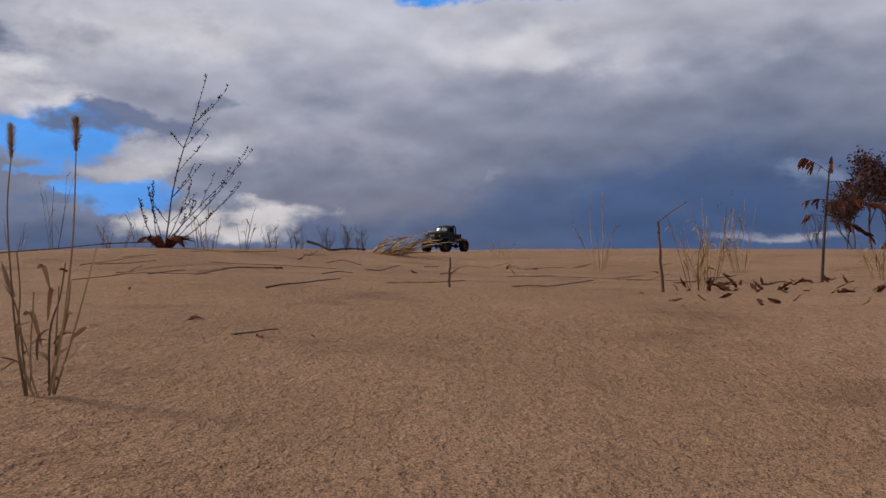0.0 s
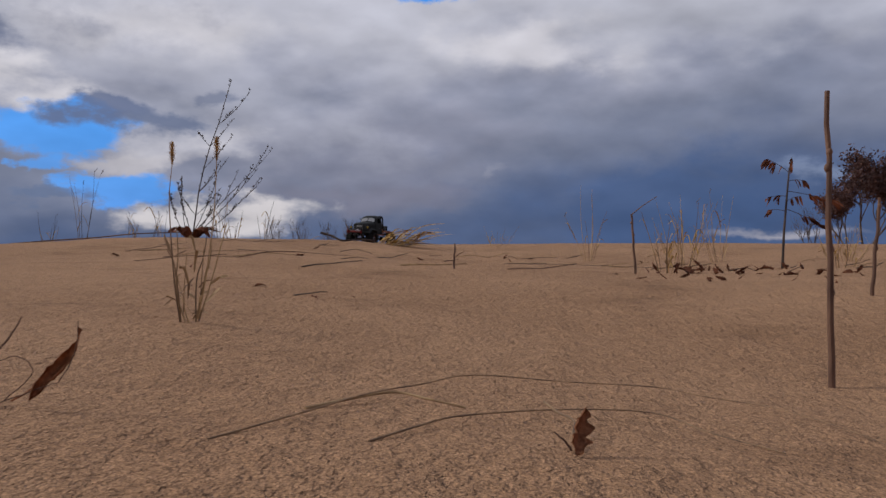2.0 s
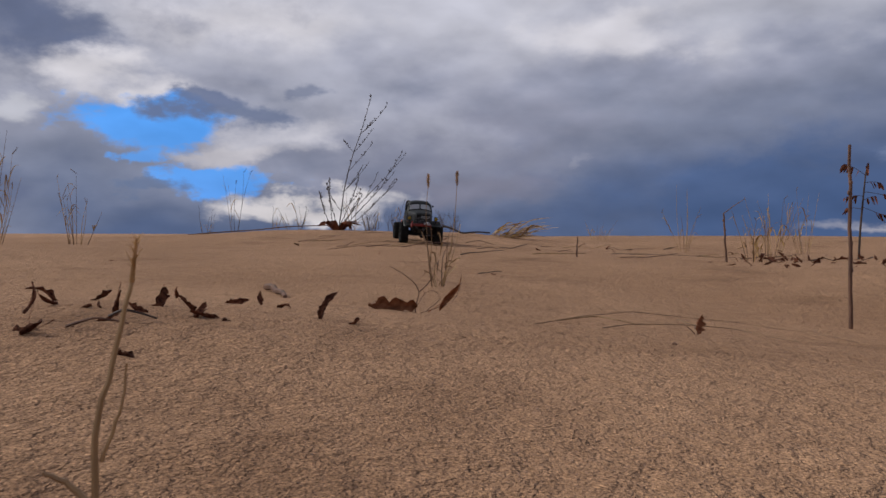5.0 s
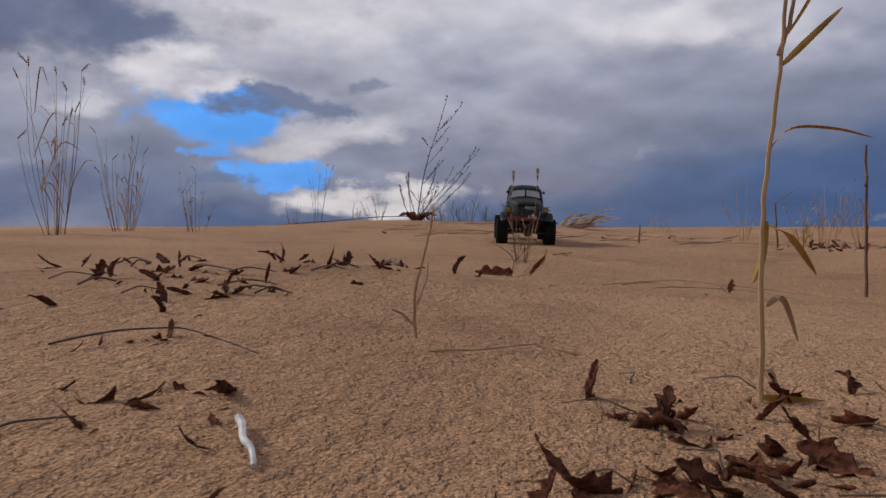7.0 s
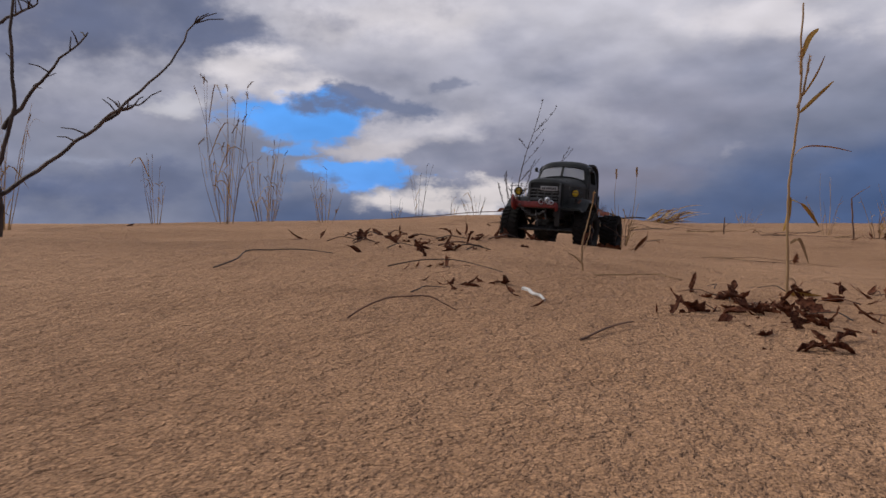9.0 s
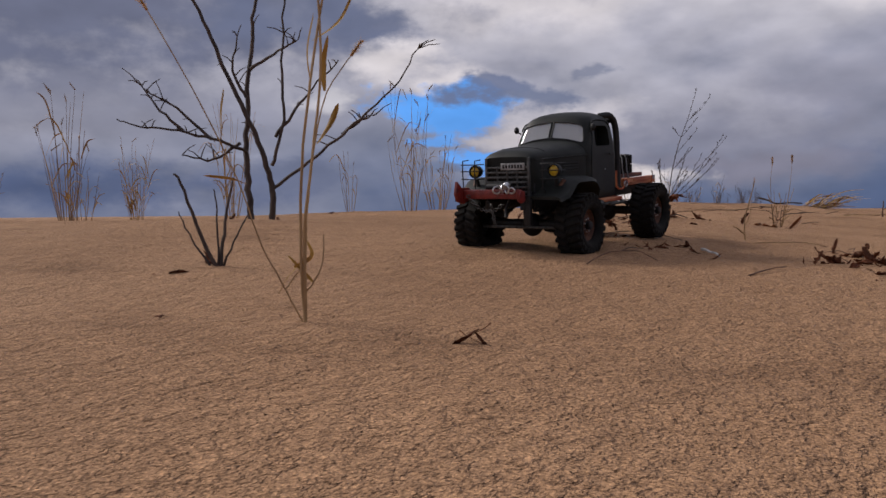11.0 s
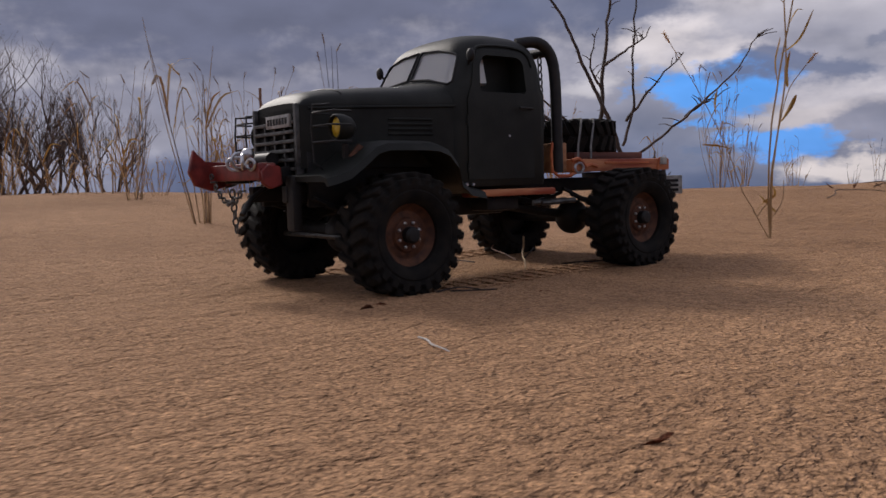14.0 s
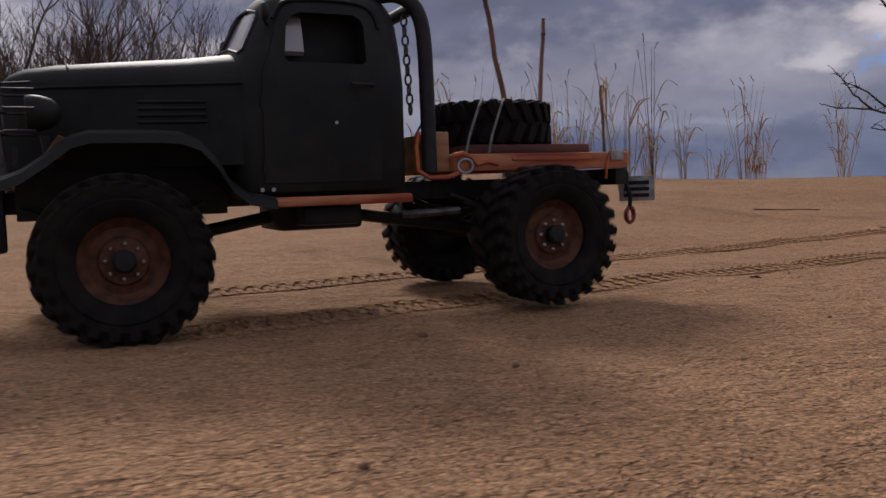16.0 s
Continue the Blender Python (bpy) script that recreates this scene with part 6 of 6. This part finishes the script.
lying("thin_twig", ((-0.335, -0.93), (-0.33, -0.90), (-0.315, -0.87)), 0.0008, TWIG, "thin dark twig on sand", lifts=(0, 0.003, 0.0))
lying("bark_strip", ((-0.57, 0.62), (-0.53, 0.56), (-0.485, 0.475)), 0.0065, STALK, "grey-brown strip of bark on sand", "bark", (0.004, 0.002, 0))
lying("thin_twig", ((-0.9, 2.2), (-0.75, 2.25), (-0.6, 2.4)), 0.0011, STALK, "long thin twig on the sand", lifts=(0, 0.01, 0))
lying("thin_twig", ((-0.9, 3.3), (-0.62, 3.2), (-0.4, 3.26)), 0.0013, TWIG, "long thin twig on the sand", lifts=(0, 0.012, 0.004))
lying("thin_twig", ((-0.36, 2.0), (-0.30, 2.08), (-0.22, 2.2)), 0.0020, TWIG, "short dark twig on sand", lifts=(0, 0.006, 0.012))
lying("thin_twig", ((-0.235, 1.32), (-0.20, 1.31), (-0.175, 1.335)), 0.0014, TWIG, "small forked twig on sand", lifts=(0, 0.006, 0.008))
lying("thin_twig", ((0.35, 3.4), (0.6, 3.3), (0.9, 3.25)), 0.0012, TWIG, "long thin twig on the sand", lifts=(0.002, 0.006, 0))
lying("thin_twig", ((-2.3, 4.0), (-1.9, 4.1), (-1.5, 4.2), (-1.3, 4.1)), 0.004, STALK, "fallen crooked branch on the crest", lifts=(0, 0.01, 0.03, 0.02))
lying("thin_twig", ((-0.75, 4.45), (-0.62, 4.4), (-0.45, 4.5)), 0.008, TWIG, "crooked dead branch on the crest", lifts=(0.05, 0.02, 0.03))
for k in range(12):
    x, y, a, l = rng.uniform(-0.04, 0.20), rng.uniform(-0.90, -0.66), rng.uniform(0, math.pi), rng.uniform(0.012, 0.03)
    lying("thin_twig", ((x, y), (x + l * math.cos(a), y + l * math.sin(a) * 0.6), (x + 2 * l * math.cos(a + 0.3), y + 1.2 * l * math.sin(a + 0.3))), rng.uniform(0.0004, 0.0009), (TWIG, STALK)[k % 2], "thin brown twig among dead leaves", lifts=(0.001, 0.006, 0.002))
for k in range(14):
    x, y, a, l = rng.uniform(-0.80, -0.36), rng.uniform(-0.55, -0.08), rng.uniform(-0.5, 0.5), rng.uniform(0.012, 0.035)
    lying("thin_twig", ((x, y), (x + l * math.cos(a), y + l * math.sin(a)), (x + 2 * l * math.cos(a + 0.4), y + 2 * l * math.sin(a + 0.4))), rng.uniform(0.0008, 0.0016), (TWIG, STALK)[k % 2], "thin brown twig among dead leaves", lifts=(0.001, 0.009, 0.003))
# thin litter strewn along the crest
for k in range(46):
    x, y, a, l = rng.uniform(-1.3, 1.9), rng.uniform(2.3, 5.0), rng.uniform(-0.6, 0.6), rng.uniform(0.03, 0.12)
    lying("thin_twig", ((x, y), (x + l * math.cos(a), y + l * math.sin(a)), (x + 2 * l * math.cos(a + 0.3), y + 2 * l * math.sin(a + 0.3))), rng.uniform(0.0012, 0.0026), (TWIG, STALK, STRAW)[k % 3], "thin dry twig strewn on the sand crest", lifts=(0.0, rng.uniform(0.0, 0.02), rng.uniform(0.0, 0.03)))
for k in range(12):
    leaf(rng.uniform(-1.2, 2.0), rng.uniform(2.6, 5.0), rng.uniform(0.025, 0.05))
# pebbles
for x, y, s in ((-0.195, -2.99, 0.0018), (-0.102, -3.11, 0.0018), (-0.294, -2.985, 0.0025), (-0.20, -2.75, 0.0013), (0.10, 0.10, 0.003), (-0.63, -1.83, 0.008)):
    bm = bmesh.new()
    bmesh.ops.create_icosphere(bm, subdivisions=2, radius=s)
    for v in bm.verts:
        v.co *= 1 + 0.25 * noise.noise(v.co * 400)
        v.co.z *= 0.7
    p = part("pebble", bm, STALK, None, "small brown pebble on the sand")
    p.location = on(x, y, s * 0.3)
    tagged(p, category="pebble", group="pebbles on the sand")


# ---- far trees ----
def tree_parts(h, seed, twigs=True, leaves=0):
    """Trunk, limbs and crown meshes of a bare or leafy tree standing at the origin."""
    r = random.Random(seed)
    trunk, crown, foliage = bmesh.new(), bmesh.new(), bmesh.new()
    tips = []

    def grow(bm, p, d, l, rad, level):
        pts = [p]
        for k in range(4):
            d = (d + Vector((r.uniform(-0.25, 0.25), r.uniform(-0.25, 0.25), 0.10))).normalized()
            pts.append(pts[-1] + d * l / 4)
        tube(bm, pts, rad, rad * 0.55, n=5 if level else 7, cap=False)
        if level < (4 if twigs else 3):
            for k in range(4 if level < 2 else 3):
                q = pts[r.randrange(2, 5)]
                e = (d + Vector((r.uniform(-1, 1), r.uniform(-1, 1), r.uniform(-0.2, 0.7))) * 0.85).normalized()
                grow(crown, q, e, l * r.uniform(0.5, 0.75), rad * 0.5, level + 1)
        else:
            tips.extend(pts[1:])

    for k in range(3):
        grow(trunk, Vector((r.uniform(-0.1, 0.1) * h, r.uniform(-0.1, 0.1) * h, -0.2)), Vector((r.uniform(-0.4, 0.4), r.uniform(-0.4, 0.4), 1)).normalized(), h * 0.42, h * 0.012, 0)
    for k in range(leaves):
        q = r.choice(tips) + Vector((r.gauss(0, 1), r.gauss(0, 1), r.gauss(0, 1))) * h * 0.035
        a, b = Vector((r.uniform(-1, 1), r.uniform(-1, 1), r.uniform(-1, 1))).normalized(), Vector((r.uniform(-1, 1), r.uniform(-1, 1), r.uniform(-1, 1))).normalized()
        s = h * r.uniform(0.007, 0.013)
        foliage.faces.new([foliage.verts.new(q + v * s) for v in (a * 1.5, b, -a * 1.5, -b)])
    return trunk, crown, foliage


def make_tree(name, h, seed, label, leaves=0):
    trunk, crown, foliage = tree_parts(h, seed, leaves=leaves)
    ob = tagged(new(name), label, "tree")
    part("trunk", trunk, WOODS, ob)
    part("crown", crown, WOODS, ob, "fine tangle of bare branches")
    if leaves:
        part("foliage", foliage, RUSSET, ob, "sparse russet leaves")
    else:
        foliage.free()
    return ob


def polar(az, d):
    """A place d metres off, az degrees to the left of +y."""
    x, y = -math.sin(radians(az)) * d, math.cos(radians(az)) * d
    return x, y, height(x, y)


russet = make_tree("russet_tree", 2.5, 3, "spreading tree with sparse russet autumn leaves", 6500)
russet.matrix_basis = pose(*polar(-25.9, 21), 0, 0, 40)
tagged(russet, group="far trees")
copy_thing(russet, pose(*polar(-28.6, 22), 0, 0, 150))
copy_thing(russet, pose(*polar(-24.9, 20), 0, 0, 250) @ Matrix.Scale(0.66, 4))
low = make_tree("bare_shrub", 1.0, 12, "low bare shrub on the far crest")
tagged(low, category="shrub", group="far shrubs")
low.matrix_basis = pose(*polar(13.5, 22), 0, 0, 0)
for k, (az, d) in enumerate(((11.8, 23), (9.8, 24), (8.3, 22), (7.2, 24), (-23.0, 18))):
    copy_thing(low, pose(*polar(az, d), 0, 0, 40 * k + 20))
woods = [make_tree("bare_tree", h, s, "leafless brown tree at the wood's edge") for h, s in ((10.0, 21), (8.8, 22), (7.2, 23))]
places = [(73 + 1.1 * k + rng.uniform(-0.6, 0.6), 48 + rng.uniform(-6, 10)) for k in range(30)] + [(69.5, 62), (71.0, 60)] + [(76 + 1.5 * k + rng.uniform(-0.5, 0.5), 58 + rng.uniform(-4, 8)) for k in range(18)]
for k, (az, d) in enumerate(places):
    m = pose(*polar(az, d), 0, 0, 57 * k) @ Matrix.Scale(0.95 + 0.35 * min(max((az - 74) / 8, 0), 1), 4)
    if k < 3:
        woods[k].matrix_basis = m
        tagged(woods[k], group="far trees")
    else:
        copy_thing(woods[k % 3], m)



# ---- what moves ----
def at_time(t):
    """Place and heading of the truck at a time."""
    for a, b in zip(TRUCK_ROWS, TRUCK_ROWS[1:]):
        if a[0] <= t <= b[0]:
            u = (t - a[0]) / (b[0] - a[0])
            return [p + (q - p) * u for p, q in zip(a, b)]
    return TRUCK_ROWS[-1]


def tread_ridge():
    """The print of one pair of tyre lugs: a raised bar of sand between two low shoulders."""
    bm = bmesh.new()
    for lo, hi in (((-0.0045, -0.017, -0.004), (0.0015, -0.001, 0.0016)), ((-0.0005, 0.001, -0.004), (0.0055, 0.017, 0.0016)), ((-0.009, -0.023, -0.004), (0.009, -0.017, 0.0013)), ((-0.009, 0.017, -0.004), (0.009, 0.023, 0.0013))):
        box(bm, lo, hi, 0.0012)
    for v in bm.verts:
        v.co += Vector(noise.noise_vector(v.co * 190)) * 0.0012
    return bm


prints = []
first = part("tread_print", tread_ridge(), SAND, None, "ridged tyre print pressed into the sand")
tagged(first, category="tyre track", group="tyre tracks behind the truck")
t, last = 13.3, {}
while t < 15.95:
    _, x, y, _, head, _, _ = at_time(t)
    c, s = math.cos(radians(head)), math.sin(radians(head))
    for side in (1, -1):
        px, py = x + AXLE_X * c - side * TRACK * s, y + AXLE_X * s + side * TRACK * c
        if side not in last or math.hypot(px - last[side][0], py - last[side][1]) > 0.013:
            last[side] = (px, py)
            ob = first if not prints else copy_thing(first, Matrix())
            prints.append((ob, t, px, py, head))
    t += 0.01


def motions():
    walk(truck, [(t, pose(x, y, z, lean, -nose, head)) for t, x, y, z, head, nose, lean in TRUCK_ROWS])
    turned, rolled = [], 0.0
    for i, row in enumerate(TRUCK_ROWS):
        if i:
            a = TRUCK_ROWS[i - 1]
            n = 6
            d = math.hypot(row[1] - a[1], row[2] - a[2]) / TYRE_R
            turned += [(a[0] + (row[0] - a[0]) * k / n, rolled + d * k / n) for k in range(n)]
            rolled += d
    turned.append((TRUCK_ROWS[-1][0], rolled))
    for wheel, x, y in wheels:
        walk(wheel, [(t, Matrix.Translation((x, y, TYRE_R)) @ Matrix.Rotation(a, 4, "Y")) for t, a in turned])

    # the tyre presses its print up out of the sand as it rolls past
    for ob, t, x, y, head in prints:
        low, high = pose(x, y, height(x, y) - 0.007, 0, 0, head), pose(x, y, height(x, y) + 0.0004, 0, 0, head)
        walk(ob, [(0.0, low), (t - 0.02, low), (t + 0.08, high), (16.2, high)])

    # the reed is pushed over as the truck drives past it and springs back
    b = shoot_ob.location.copy()
    walk(shoot_ob, [(t, Matrix.Translation(b) @ Matrix.Rotation(radians(a), 4, Vector((0.965, 0.24, 0)))) for t, a in ((0.0, 0), (12.4, 0), (12.6, 8), (12.8, 24), (13.0, 42), (13.15, 38), (13.3, 16), (13.45, -2), (13.7, 3), (14.0, 0), (16.0, 0))])


motions()
